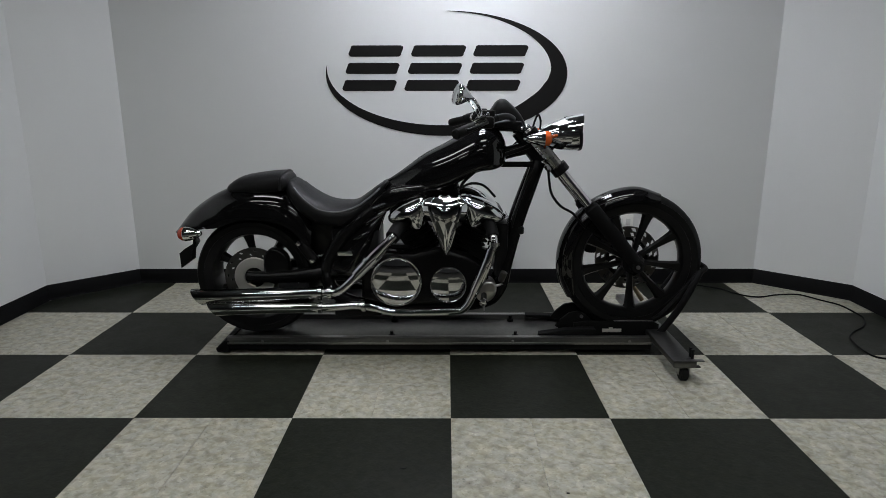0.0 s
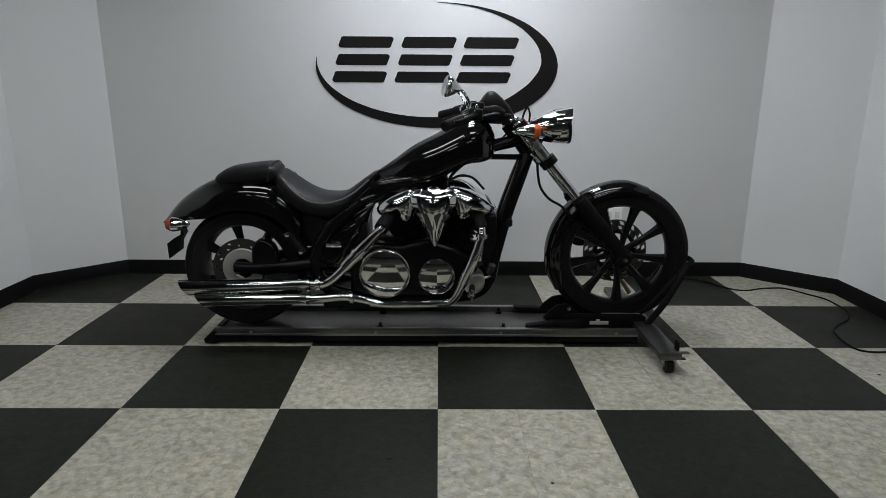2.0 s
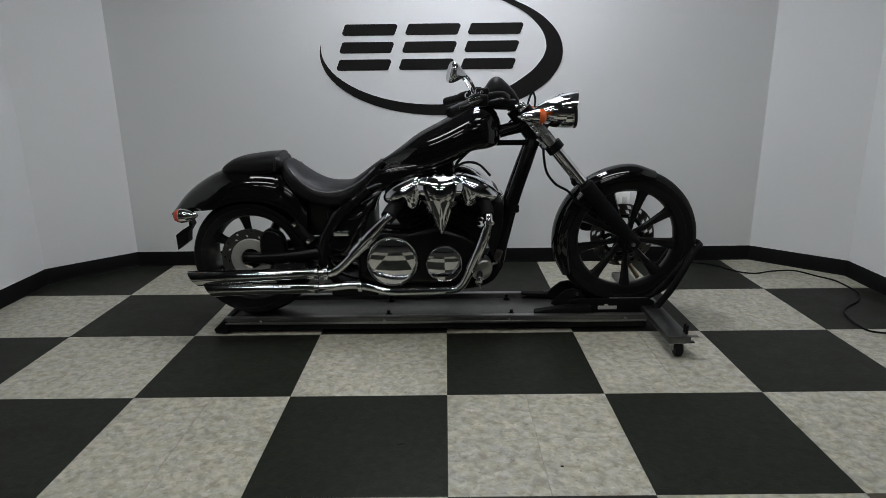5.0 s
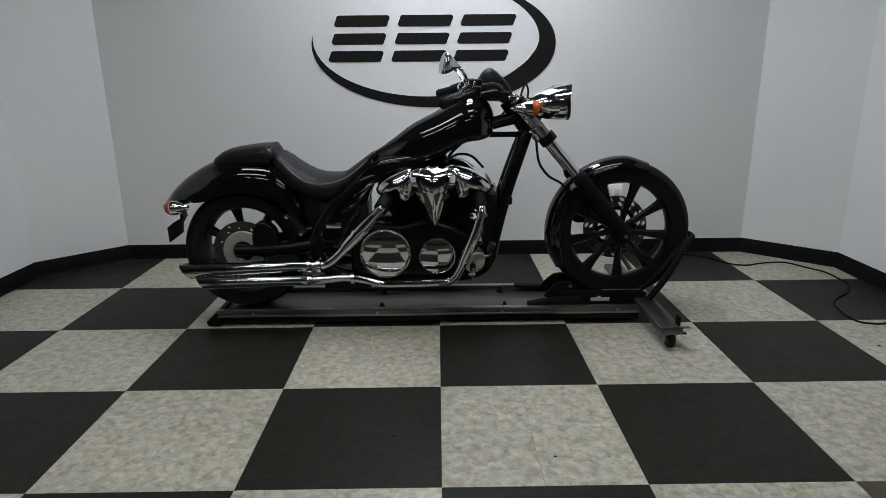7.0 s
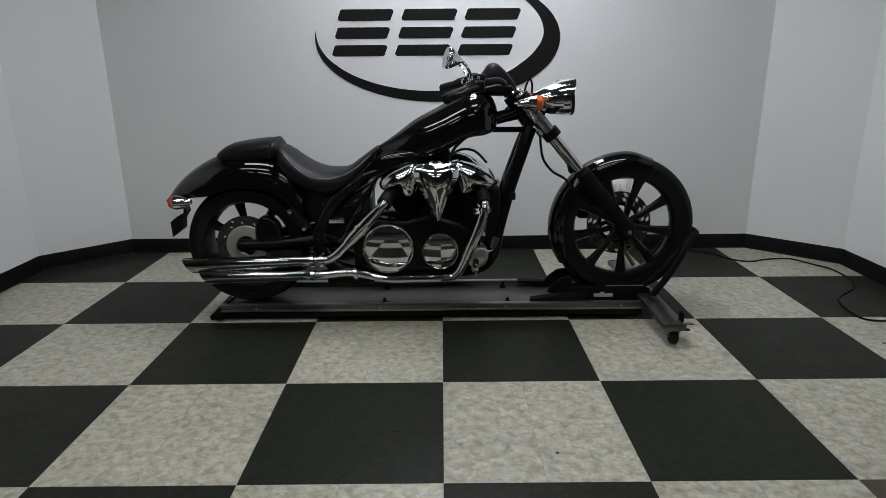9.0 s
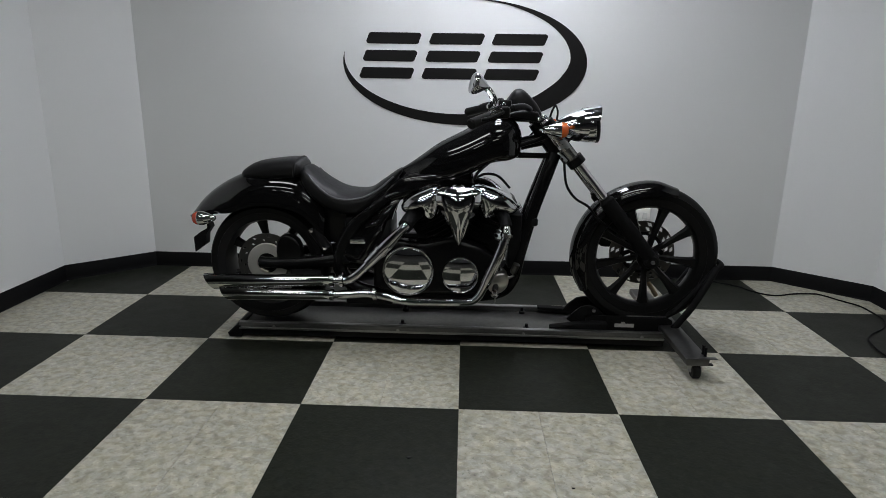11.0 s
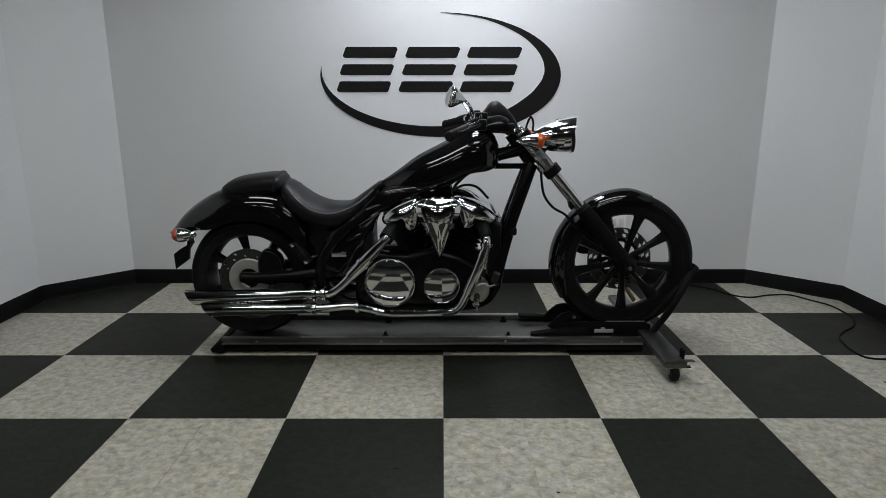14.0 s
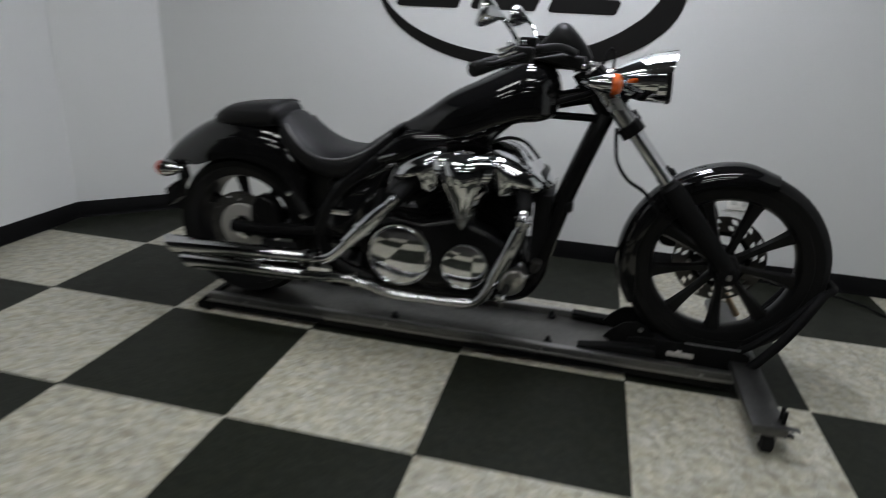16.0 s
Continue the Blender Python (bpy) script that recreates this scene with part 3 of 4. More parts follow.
def spoke(at, ang, r0, r1, w0, w1, half):
    """A cast spoke that flares into the rim."""
    c, s = math.cos(ang), math.sin(ang)
    rings = []
    for u in (0.0, 0.25, 0.5, 0.75, 0.9, 1.0):
        r = r0 + (r1 - r0) * u
        w = w0 + (w1 - w0) * u ** 2.2 if u < 0.95 else w1 * 1.25
        h = half * (1 - 0.35 * math.sin(u * math.pi))
        ring = []
        for dw, dy in ((-w, 0), (-w * 0.6, -h), (w * 0.6, -h), (w, 0), (w * 0.6, h), (-w * 0.6, h)):
            ring.append(Vector((at.x + c * r - s * dw, at.y + dy, at.z + s * r + c * dw)))
        rings.append(ring)
    return skin(rings)


def wheel(name, at, R, width, rim_r, count, first):
    rim = part(name, lathe([(rim_r - 0.018, -width * 0.40), (rim_r + 0.016, -width * 0.47), (rim_r + 0.020, -width * 0.42), (rim_r + 0.002, -width * 0.34),
                            (rim_r - 0.014, -width * 0.18), (rim_r - 0.014, width * 0.18), (rim_r + 0.002, width * 0.34), (rim_r + 0.020, width * 0.42),
                            (rim_r + 0.016, width * 0.47), (rim_r - 0.018, width * 0.40), (rim_r - 0.030, width * 0.2), (rim_r - 0.030, -width * 0.2)],
                           at, n=72, loop=True), WHEEL, bike, "black cast alloy wheel")
    w = width / 2
    prof = [(rim_r + 0.012, -w * 0.88), (rim_r + 0.03, -w * 0.98), ((R + rim_r) / 2 + 0.008, -w * 1.02), (R - 0.030, -w * 0.93), (R - 0.012, -w * 0.72), (R - 0.003, -w * 0.4), (R, 0)]
    prof += [(r, -h) for r, h in prof[-2::-1]]
    part("tyre", lathe(prof + [(rim_r + 0.004, w * 0.5), (rim_r + 0.004, -w * 0.5)], at, n=80, loop=True), RUBBER, rim, "black rubber tyre")
    for k in range(count):
        part("spoke", spoke(at, radians(first) + 2 * math.pi * k / count, 0.045, rim_r - 0.022, 0.014, 0.030, 0.024), WHEEL, rim)
    part("hub", lathe([(0.012, -0.075), (0.040, -0.075), (0.052, -0.06), (0.050, 0.0), (0.052, 0.06), (0.040, 0.075), (0.012, 0.075)], at, n=32, loop=True), SATIN, rim, "black hub")
    return rim


rear = wheel("rear_wheel", REAR_AXLE, 0.298, 0.20, 0.230, 7, 104)
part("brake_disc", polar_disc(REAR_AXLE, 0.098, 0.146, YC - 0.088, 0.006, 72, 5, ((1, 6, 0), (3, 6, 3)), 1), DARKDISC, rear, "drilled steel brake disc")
part("disc_carrier", lathe([(0.050, -0.097), (0.094, -0.096), (0.099, -0.090), (0.099, -0.084), (0.050, -0.086)], REAR_AXLE, n=48, loop=True), HUB, rear, "pale alloy disc carrier")
part("axle_nut", lathe([(0.0, -0.124), (0.012, -0.124), (0.015, -0.120), (0.015, -0.09)], REAR_AXLE, n=6), STEEL, rear, "steel axle nut")
bm = plate([(-0.882, 0.470), (-0.845, 0.505), (-0.785, 0.475), (-0.765, 0.40), (-0.79, 0.34), (-0.865, 0.335), (-0.888, 0.40)], YC - 0.128, YC - 0.06, 0.012, smooth=3)
part("rear_caliper", bm, FRAME, bike, "black rear brake caliper")

front = wheel("front_wheel", FRONT_AXLE, 0.346, 0.095, 0.268, 9, 32.5)
DY = YC + 0.056
part("brake_disc", polar_disc(FRONT_AXLE, 0.104, 0.160, DY, 0.005, 90, 7, ((1, 6, 0), (2, 6, 0), (4, 6, 2), (5, 6, 2)), 2), DISC, front, "drilled steel brake disc")
part("disc_carrier", polar_disc(FRONT_AXLE, 0.040, 0.105, DY, 0.006, 42, 4, ((1, 7, 0), (2, 7, 0)), 5), SATIN, front, "spidered black disc carrier")
for k in range(6):
    a = 2 * math.pi * k / 6 + 0.2
    p = FRONT_AXLE + Vector((0.104 * math.cos(a), 0.056, 0.104 * math.sin(a)))
    part("disc_button", lathe([(0.0, -0.008), (0.007, -0.007), (0.008, 0.007), (0.0, 0.008)], p, n=8), STEEL, front, "steel disc button")

# fenders
fend = []
for k in range(9):
    a = radians(70 + k * (211 - 70) / 8)
    c, s = math.cos(a), math.sin(a)
    ru, rs = 0.366, 0.300
    if k == 0:
        ru, rs = 0.354, 0.312
    if k == 8:
        ru, rs = 0.358, 0.325
    fend.append((FRONT_AXLE.x + ru * c, FRONT_AXLE.z + ru * s, FRONT_AXLE.x + rs * c, FRONT_AXLE.z + rs * s, 0.070 if 0 < k < 8 else 0.058))
part("front_fender", arch(fend, p=0.9, q=0.95), PAINT, bike, "glossy black front fender")
part("rear_fender", arch([(-1.318, 0.580, -1.303, 0.574, 0.085), (-1.300, 0.604, -1.240, 0.588, 0.110), (-1.252, 0.662, -1.170, 0.598, 0.125), (-1.180, 0.720, -1.090, 0.606, 0.132),
                          (-1.080, 0.774, -1.030, 0.630, 0.136), (-0.970, 0.802, -0.950, 0.645, 0.138), (-0.860, 0.806, -0.862, 0.640, 0.138), (-0.770, 0.790, -0.765, 0.610, 0.137),
                          (-0.700, 0.740, -0.690, 0.535, 0.134), (-0.655, 0.66, -0.655, 0.47, 0.126)], n=28, p=0.85, q=0.85), PAINT, bike, "glossy black bobbed rear fender")
# rolled bead along the flank of the fender, above the tyre
for sy in (-1, 1):
    bead = [(-1.01, 0.706), (-0.93, 0.725), (-0.86, 0.716), (-0.79, 0.682), (-0.735, 0.625)]
    part("fender_bead", tube([(x, YC + sy * (0.128 - 0.20 * max(0.0, z - 0.69)), z) for x, z in bead], 0.006, 10), PAINT, bike, "rolled fender bead")

# tail: signal, plate bracket
for sy in (-1, 1):
    c = Vector((-1.218, YC + sy * 0.155, 0.584))
    pod = part("rear_turn_signal", lathe([(0.0, 0.066), (0.010, 0.060), (0.023, 0.035), (0.032, 0.008), (0.034, -0.015), (0.032, -0.018)], c, (1, -0.04, 0.03), 28), CHROME, bike, "chrome bullet turn signal")
    part("lens", lathe([(0.032, -0.018), (0.031, -0.028), (0.023, -0.042), (0.009, -0.050), (0.0, -0.051)], c, (1, -0.04, 0.03), 28), RED if sy < 0 else AMBER, pod, "red-orange lens")
    part("stalk", tube([c + Vector((0.0, -sy * 0.02, -0.005)), c + Vector((0.02, -sy * 0.07, -0.01))], 0.009, 10), CHROME, pod)
part("tail_lamp", body([(-1.300, 0.575, 0.560, 0.03), (-1.285, 0.590, 0.545, 0.045), (-1.26, 0.600, 0.55, 0.05), (-1.235, 0.608, 0.575, 0.04)]), SATIN, bike, "dark tail lamp housing")
bm = bmesh.new()
skin([[Vector((x, YC + y, z)) for x, z in ((-1.240, 0.560), (-1.245, 0.512), (-1.280, 0.492), (-1.314, 0.466), (-1.311, 0.391), (-1.258, 0.431), (-1.252, 0.480), (-1.228, 0.515))] for y in (-0.055, 0.0)], bm=bm)
part("plate_bracket", bm, SATIN, bike, "black licence plate bracket")

# seat
seat = part("rider_seat", body([(-0.772, 0.815, 0.765, 0.085), (-0.745, 0.826, 0.715, 0.122), (-0.705, 0.799, 0.665, 0.145), (-0.640, 0.752, 0.622, 0.160), (-0.575, 0.722, 0.603, 0.165),
                                (-0.510, 0.714, 0.600, 0.158), (-0.450, 0.720, 0.622, 0.138), (-0.395, 0.756, 0.662, 0.108), (-0.345, 0.792, 0.722, 0.080), (-0.305, 0.818, 0.785, 0.058), (-0.292, 0.812, 0.800, 0.03)],
                               power=2.7), LEATHER, bike, "dished black leather-look solo seat")
for sy in (-1, 1):
    line = [(-0.722, 0.122, 0.794), (-0.700, 0.136, 0.768), (-0.655, 0.151, 0.728), (-0.60, 0.158, 0.695), (-0.53, 0.153, 0.684), (-0.46, 0.134, 0.696), (-0.395, 0.103, 0.730), (-0.33, 0.070, 0.785)]
    pts = [(x, YC + sy * w, z) for x, w, z in line]
    part("piping", tube(pts, 0.0045, 8), PIPING, seat, "grey piping")
pill = part("pillion_pad", body([(-1.062, 0.785, 0.760, 0.04), (-1.042, 0.806, 0.755, 0.075), (-0.985, 0.838, 0.750, 0.100), (-0.885, 0.855, 0.752, 0.118), (-0.800, 0.862, 0.765, 0.122),
                                 (-0.768, 0.850, 0.775, 0.112), (-0.755, 0.825, 0.790, 0.09)], power=2.8), LEATHER, bike, "black leather-look pillion pad")
part("grab_strap", tube([(-0.79, YC - 0.124, 0.78), (-0.785, YC - 0.112, 0.838), (-0.782, YC - 0.05, 0.857), (-0.782, YC + 0.05, 0.857), (-0.785, YC + 0.112, 0.845)], 0.006, 8), LEATHER, pill)

# tank and its fittings
tank = part("fuel_tank", body([(-0.320, 0.806, 0.780, 0.018), (-0.265, 0.839, 0.738, 0.050), (-0.205, 0.881, 0.742, 0.078), (-0.125, 0.939, 0.764, 0.103), (-0.025, 0.992, 0.788, 0.122),
                               (0.060, 1.037, 0.832, 0.134), (0.135, 1.071, 0.860, 0.134), (0.195, 1.069, 0.868, 0.120), (0.238, 1.040, 0.882, 0.092), (0.258, 1.005, 0.905, 0.06), (0.268, 0.97, 0.935, 0.02)],
                              power=2.15, n=48, low=5.0, mid_at=0.28), PAINT, bike, "glossy black stretched teardrop fuel tank")
part("filler_cap", lathe([(0.0, 0.018), (0.026, 0.016), (0.032, 0.008), (0.034, -0.004)], (0.075, YC, 1.052), (-0.42, 0, 0.9), 28), CHROME, tank, "chrome filler cap")
part("tank_seam", tube([(-0.29, YC - 0.045, 0.765), (-0.20, YC - 0.085, 0.757), (-0.10, YC - 0.108, 0.778), (0.0, YC - 0.125, 0.806), (0.08, YC - 0.124, 0.848)], 0.006, 8), PAINT, tank, "lower tank flange")

# frame
bm = tube([(0.36, YC, 0.965), (0.24, YC, 0.935), (0.05, YC, 0.86), (-0.20, YC, 0.75), (-0.42, YC, 0.63)], 0.030, 14)
frame_part = part("frame", bm, FRAME, bike, "black tubular frame")
part("steering_head", tube([(0.325, YC, 1.045), (0.43, YC, 0.905)], 0.038, 20), FRAME, frame_part)
part("top_brace", tube([(0.22, YC - 0.03, 0.892), (0.40, YC - 0.03, 0.892)], 0.013, 10), FRAME, frame_part)
for sy in (-1, 1):
    o = sy * 0.045
    part("down_tube", tube([(0.418, YC + o * 0.5, 0.90), (0.382, YC + o, 0.80), (0.322, YC + o * 1.3, 0.62), (0.272, YC + o * 1.6, 0.43), (0.240, YC + o * 1.9, 0.30), (0.16, YC + o * 2.2, 0.235),
                            (-0.10, YC + o * 2.4, 0.215), (-0.42, YC + o * 2.4, 0.225), (-0.56, YC + o * 2.4, 0.29), (-0.585, YC + o * 2.6, 0.42), (-0.50, YC + o * 2.6, 0.57), (-0.36, YC + o * 2.2, 0.69)], 0.032, 14), FRAME, frame_part)
    part("seat_rail", tube([(-0.20, YC + o * 1.6, 0.735), (-0.34, YC + o * 2.2, 0.698), (-0.42, YC + o * 2.7, 0.652), (-0.50, YC + o * 2.8, 0.592), (-0.54, YC + o * 2.6, 0.55)], 0.016, 12), PAINT, frame_part)
    part("swingarm", tube([(-0.54, YC + sy * 0.10, 0.395), (-0.72, YC + sy * 0.112, 0.372), (-0.87, YC + sy * 0.116, 0.365), (-0.97, YC + sy * 0.118, 0.368)], [0.040, 0.034, 0.028, 0.026], 14), FRAME, bike, "black swingarm")
    cover = [(-0.300, 0.685), (-0.36, 0.668), (-0.44, 0.625), (-0.52, 0.565), (-0.59, 0.49), (-0.612, 0.42), (-0.56, 0.36), (-0.44, 0.35), (-0.388, 0.44), (-0.348, 0.55), (-0.322, 0.63)]
    part("side_cover", pillow(cover, YC + sy * 0.098, YC + sy * 0.060, -sy * 0.058, (-0.490, 0.405), power=1.45), PAINT, bike, "glossy black side cover", sharp=70)
    part("shock_link", tube([(-0.715, YC + sy * 0.115, 0.542), (-0.640, YC + sy * 0.125, 0.442)], 0.024, 14), SATIN, bike, "dark suspension link")
    for x, z in ((-0.710, 0.536), (-0.649, 0.453)):
        part("link_bolt", lathe([(0.0, sy * 0.016), (0.011, sy * 0.014), (0.013, 0.0)], (x, YC + sy * 0.138, z), n=14), CHROME, bike, "chrome bolt")
# small steel bars added where glints sit along the swingarm
for x0, x1, z in ((-0.885, -0.835, 0.367), (-0.768, -0.735, 0.372), (-0.640, -0.622, 0.368)):
    part("swingarm_glint", tube([(x0, 0.068, z), (x1, 0.068, z)], 0.006, 8), STEEL, bike, "small steel bar in place of a swingarm glint")
part("seat_base", plate([(-0.82, 0.74), (-0.72, 0.715), (-0.60, 0.66), (-0.45, 0.66), (-0.34, 0.745), (-0.27, 0.80), (-0.10, 0.83), (0.02, 0.82), (0.03, 0.78), (-0.10, 0.755), (-0.26, 0.725), (-0.40, 0.645), (-0.56, 0.46), (-0.66, 0.46), (-0.72, 0.58)], YC - 0.075, YC + 0.075, 0.012), FRAME, bike, "black frame infill under the seat")
part("lower_frame_rail", box(-0.56, -0.33, YC - 0.12, YC + 0.12, 0.165, 0.245, 0.012), SATIN, bike, "black lower frame rail")
for sy in (-1, 1):
    part("spar_cover", pillow([(-0.345, 0.745), (-0.26, 0.792), (-0.12, 0.815), (0.0, 0.845), (0.030, 0.830), (0.048, 0.765), (0.035, 0.730), (-0.08, 0.738), (-0.22, 0.715), (-0.34, 0.675), (-0.40, 0.640), (-0.41, 0.672)],
                              YC + sy * 0.082, YC, -sy * 0.028, (-0.14, 0.765), power=2.0), PAINT, bike, "glossy black cover under the tank", sharp=70)
part("cover_crease", tube([(-0.458, YC - 0.129, 0.552), (-0.410, YC - 0.124, 0.568), (-0.367, YC - 0.120, 0.598)], [0.006, 0.015, 0.006], 16), PAINT, bike, "raised glossy crease of the side cover")
part("cover_crease", tube([(-0.396, YC - 0.118, 0.622), (-0.319, YC - 0.103, 0.664)], [0.010, 0.008], 16), PAINT, bike, "raised glossy crease of the side cover")
part("gear_core", box(-0.56, -0.335, YC - 0.122, YC + 0.122, 0.34, 0.60, 0.02), SATIN, bike, "dark battery and gearbox core")
badge = part("side_badge", box(-0.525, -0.458, YC - 0.164, YC - 0.140, 0.487, 0.501, 0.001), CHROME, bike, "small chrome badge bar")
part("badge_bar", box(-0.525, -0.458, YC - 0.164, YC - 0.140, 0.480, 0.4835, 0.001), LABEL, badge, "thin lower badge bar")

# engine
part("crankcase", plate([(-0.42, 0.27), (-0.42, 0.44), (-0.30, 0.50), (-0.17, 0.49), (-0.05, 0.52), (0.08, 0.48), (0.17, 0.42), (0.20, 0.30), (0.12, 0.238), (-0.34, 0.236)],
                       YC - 0.165, YC + 0.17, 0.025), FRAME, bike, "black engine crankcase")
for lean, cx, cz, nm in ((-27, -0.10, 0.47, "rear"), (27, 0.055, 0.47, "front")):
    a = radians(lean)
    d = Vector((math.sin(a), 0, math.cos(a)))
    cyl = part("cylinder", tube([Vector((cx, YC, cz)), Vector((cx, YC, cz)) + d * 0.20], 0.072, 28), SATIN, bike, "black finned engine cylinder")
    for k in range(8):
        p = Vector((cx, YC, cz)) + d * (0.03 + 0.022 * k)
        part("fin", lathe([(0.073, -0.003), (0.094, -0.002), (0.095, 0.002), (0.073, 0.003)], p, d, 24, loop=True), MATT, cyl)
    part("cylinder_head", box(-0.075, 0.085, -0.105, 0.105, -0.035, 0.045, 0.02), SATIN, bike, "black cylinder head").matrix_basis = Matrix.Translation(Vector((cx, YC, cz)) + d * 0.235) @ Matrix.Rotation(a, 4, "Y")
part("case_web", plate([(-0.354, 0.459), (-0.339, 0.512), (-0.173, 0.511), (-0.174, 0.457)], YC - 0.07, YC - 0.02, 0.003), SATIN, bike, "black web above the crankcase")
part("head_stay", plate([(-0.275, 0.548), (-0.265, 0.510), (-0.237, 0.540), (-0.219, 0.510), (-0.173, 0.510), (-0.171, 0.580), (-0.241, 0.592)], YC - 0.07, YC - 0.02, 0.003), SATIN, bike, "black forked stay under the cylinder head")
part("front_stay", plate([(0.089, 0.568), (0.144, 0.545), (0.155, 0.492), (0.199, 0.478), (0.194, 0.398), (0.089, 0.399)], YC - 0.07, YC - 0.02, 0.003), SATIN, bike, "black stay beside the front cylinder")
# chrome covers on the right-hand side of the engine
part("rear_head_cover", pillow([(-0.287, 0.664), (-0.250, 0.704), (-0.190, 0.735), (-0.120, 0.756), (-0.106, 0.700), (-0.118, 0.625), (-0.140, 0.597), (-0.170, 0.600), (-0.200, 0.640), (-0.228, 0.655), (-0.268, 0.632)],
                               YC - 0.150, YC - 0.02, 0.055, (-0.175, 0.682), power=2.0), CHROME, bike, "chrome rear cylinder head cover", sharp=60)
part("front_head_cover", pillow([(0.050, 0.760), (0.125, 0.752), (0.205, 0.715), (0.248, 0.670), (0.240, 0.645), (0.205, 0.632), (0.170, 0.645), (0.140, 0.620), (0.105, 0.606), (0.085, 0.618), (0.062, 0.690)],
                                YC - 0.150, YC - 0.02, 0.055, (0.130, 0.690), power=2.0), CHROME, bike, "chrome front cylinder head cover", sharp=60)
part("front_rocker_dome", body([(0.02, 0.755, 0.72, 0.05), (0.06, 0.783, 0.70, 0.09), (0.13, 0.772, 0.66, 0.11), (0.20, 0.727, 0.64, 0.11), (0.245, 0.678, 0.625, 0.09), (0.268, 0.652, 0.63, 0.05)], yc=YC + 0.02), CHROME, bike, "chrome rocker cover dome")
# the vee between the cylinders: a raised rim, a hollow, and a faceted belly that leans out upwards and rolls back at the crown
VEE_Z = (0.497, 0.508, 0.536, 0.577, 0.620, 0.655, 0.682, 0.704, 0.722, 0.737, 0.749, 0.758, 0.765, 0.769)
VEE_W = (0.003, 0.012, 0.028, 0.047, 0.066, 0.082, 0.094, 0.103, 0.106, 0.102, 0.091, 0.074, 0.052, 0.024)
VEE_D = (0.012, 0.016, 0.024, 0.034, 0.043, 0.049, 0.051, 0.048, 0.041, 0.031, 0.018, 0.003, -0.014, -0.034)
VEE_U = ((-1.0, -0.10), (-1.0, 0.0), (-0.96, 0.34), (-0.72, 0.70), (-0.66, 0.70), (-0.61, 0.54), (-0.40, 0.80), (-0.20, 0.95), (0.0, 1.04))
VEE_U = VEE_U + tuple((-u, h) for u, h in VEE_U[-2::-1])
rings = []
for z, w, dep in zip(VEE_Z, VEE_W, VEE_D):
    ring = []
    for u, h in VEE_U:
        out = h * dep if h >= 0 else h
        ring.append(Vector((u * w - 0.026 + (0.79 - z) * 0.03, YC - 0.207 - out, z)))
    rings.append(ring)
part("vee_cover", skin(rings), CHROME, bike, "faceted chrome vee cover between cylinders", sharp=24)


def round_cover(name, x, z, r, y, label):
    prof = [(r, 0.03), (r, 0.002), (r * 0.993, -0.003), (r * 0.975, -0.0055), (r * 0.955, -0.004), (r * 0.945, 0.000), (r * 0.935, 0.000)]
    prof += [(r * q, -0.002 - 0.098 * r * (0.92 ** 2 - q * q)) for q in (0.92, 0.85, 0.75, 0.62, 0.5, 0.38, 0.25, 0.12, 0.04)]
    return part(name, lathe(prof, (x, y, z), (0, 1, 0.018), n=64), CHROME, bike, label, sharp=40)


part("rear_port", tube([(-0.205, 0.08, 0.640), (-0.240, 0.02, 0.612), (-0.262, PY + 0.008, 0.583)], 0.033, 16), MATT, bike, "black rear exhaust port")
part("front_port", tube([(0.165, 0.08, 0.650), (0.188, 0.01, 0.618), (0.195, PY + 0.002, 0.585)], 0.027, 16), MATT, bike, "black front exhaust port")
round_cover("clutch_cover", -0.253, 0.357, 0.122, 0.022, "large round chrome clutch cover")
round_cover("timing_cover", -0.008, 0.341, 0.087, 0.030, "small round chrome timing cover")
part("tube_bracket", box(0.315, 0.352, YC - 0.092, YC - 0.055, 0.565, 0.605, 0.009), SATIN, bike, "black bracket on the down tube")
part("radiator", box(0.215, 0.275, YC - 0.10, YC + 0.10, 0.36, 0.62, 0.008), SATIN, bike, "black radiator behind the down tubes")
bm = bmesh.new()
for k in range(24):
    box(0.2755, 0.2785, YC - 0.095, YC + 0.095, 0.368 + k * 0.012, 0.370 + k * 0.012, bm=bm)
part("radiator_fins", bm, SATIN, bike, "fine radiator fins")
part("horn", lathe([(0.0, -0.03), (0.012, -0.03), (0.016, -0.02), (0.017, 0.02), (0.0, 0.025)], (0.247, 0.03, 0.384), (0.3, -0.2, 0.9), 16), DISC, bike, "small chrome fitting")
bm = plate([(0.125, 0.285), (0.150, 0.350), (0.195, 0.365), (0.218, 0.330), (0.205, 0.285), (0.165, 0.262)], 0.0, 0.10, 0.012, smooth=3)
part("peg_bracket", bm, ALU, bike, "polished alloy foot control bracket")
part("foot_peg", tube([(0.160, 0.02, 0.30), (0.150, -0.10, 0.298)], 0.014, 14), RUBBER, bike, "black rubber foot peg")
part("peg_end", lathe([(0.0, -0.012), (0.012, -0.010), (0.018, -0.002), (0.018, 0.008), (0.0, 0.01)], (0.149, -0.104, 0.298), (0.1, 1, 0), 18), CHROME, bike, "chrome peg end")
part("brake_lever", tube([(0.20, 0.03, 0.33), (0.235, -0.01, 0.355), (0.245, -0.06, 0.375)], 0.008, 10), CHROME, bike, "chrome brake pedal arm")
part("peg_feeler", tube([(0.152, -0.09, 0.29), (0.153, -0.092, 0.256)], 0.004, 8), STEEL, bike, "thin peg feeler pin")

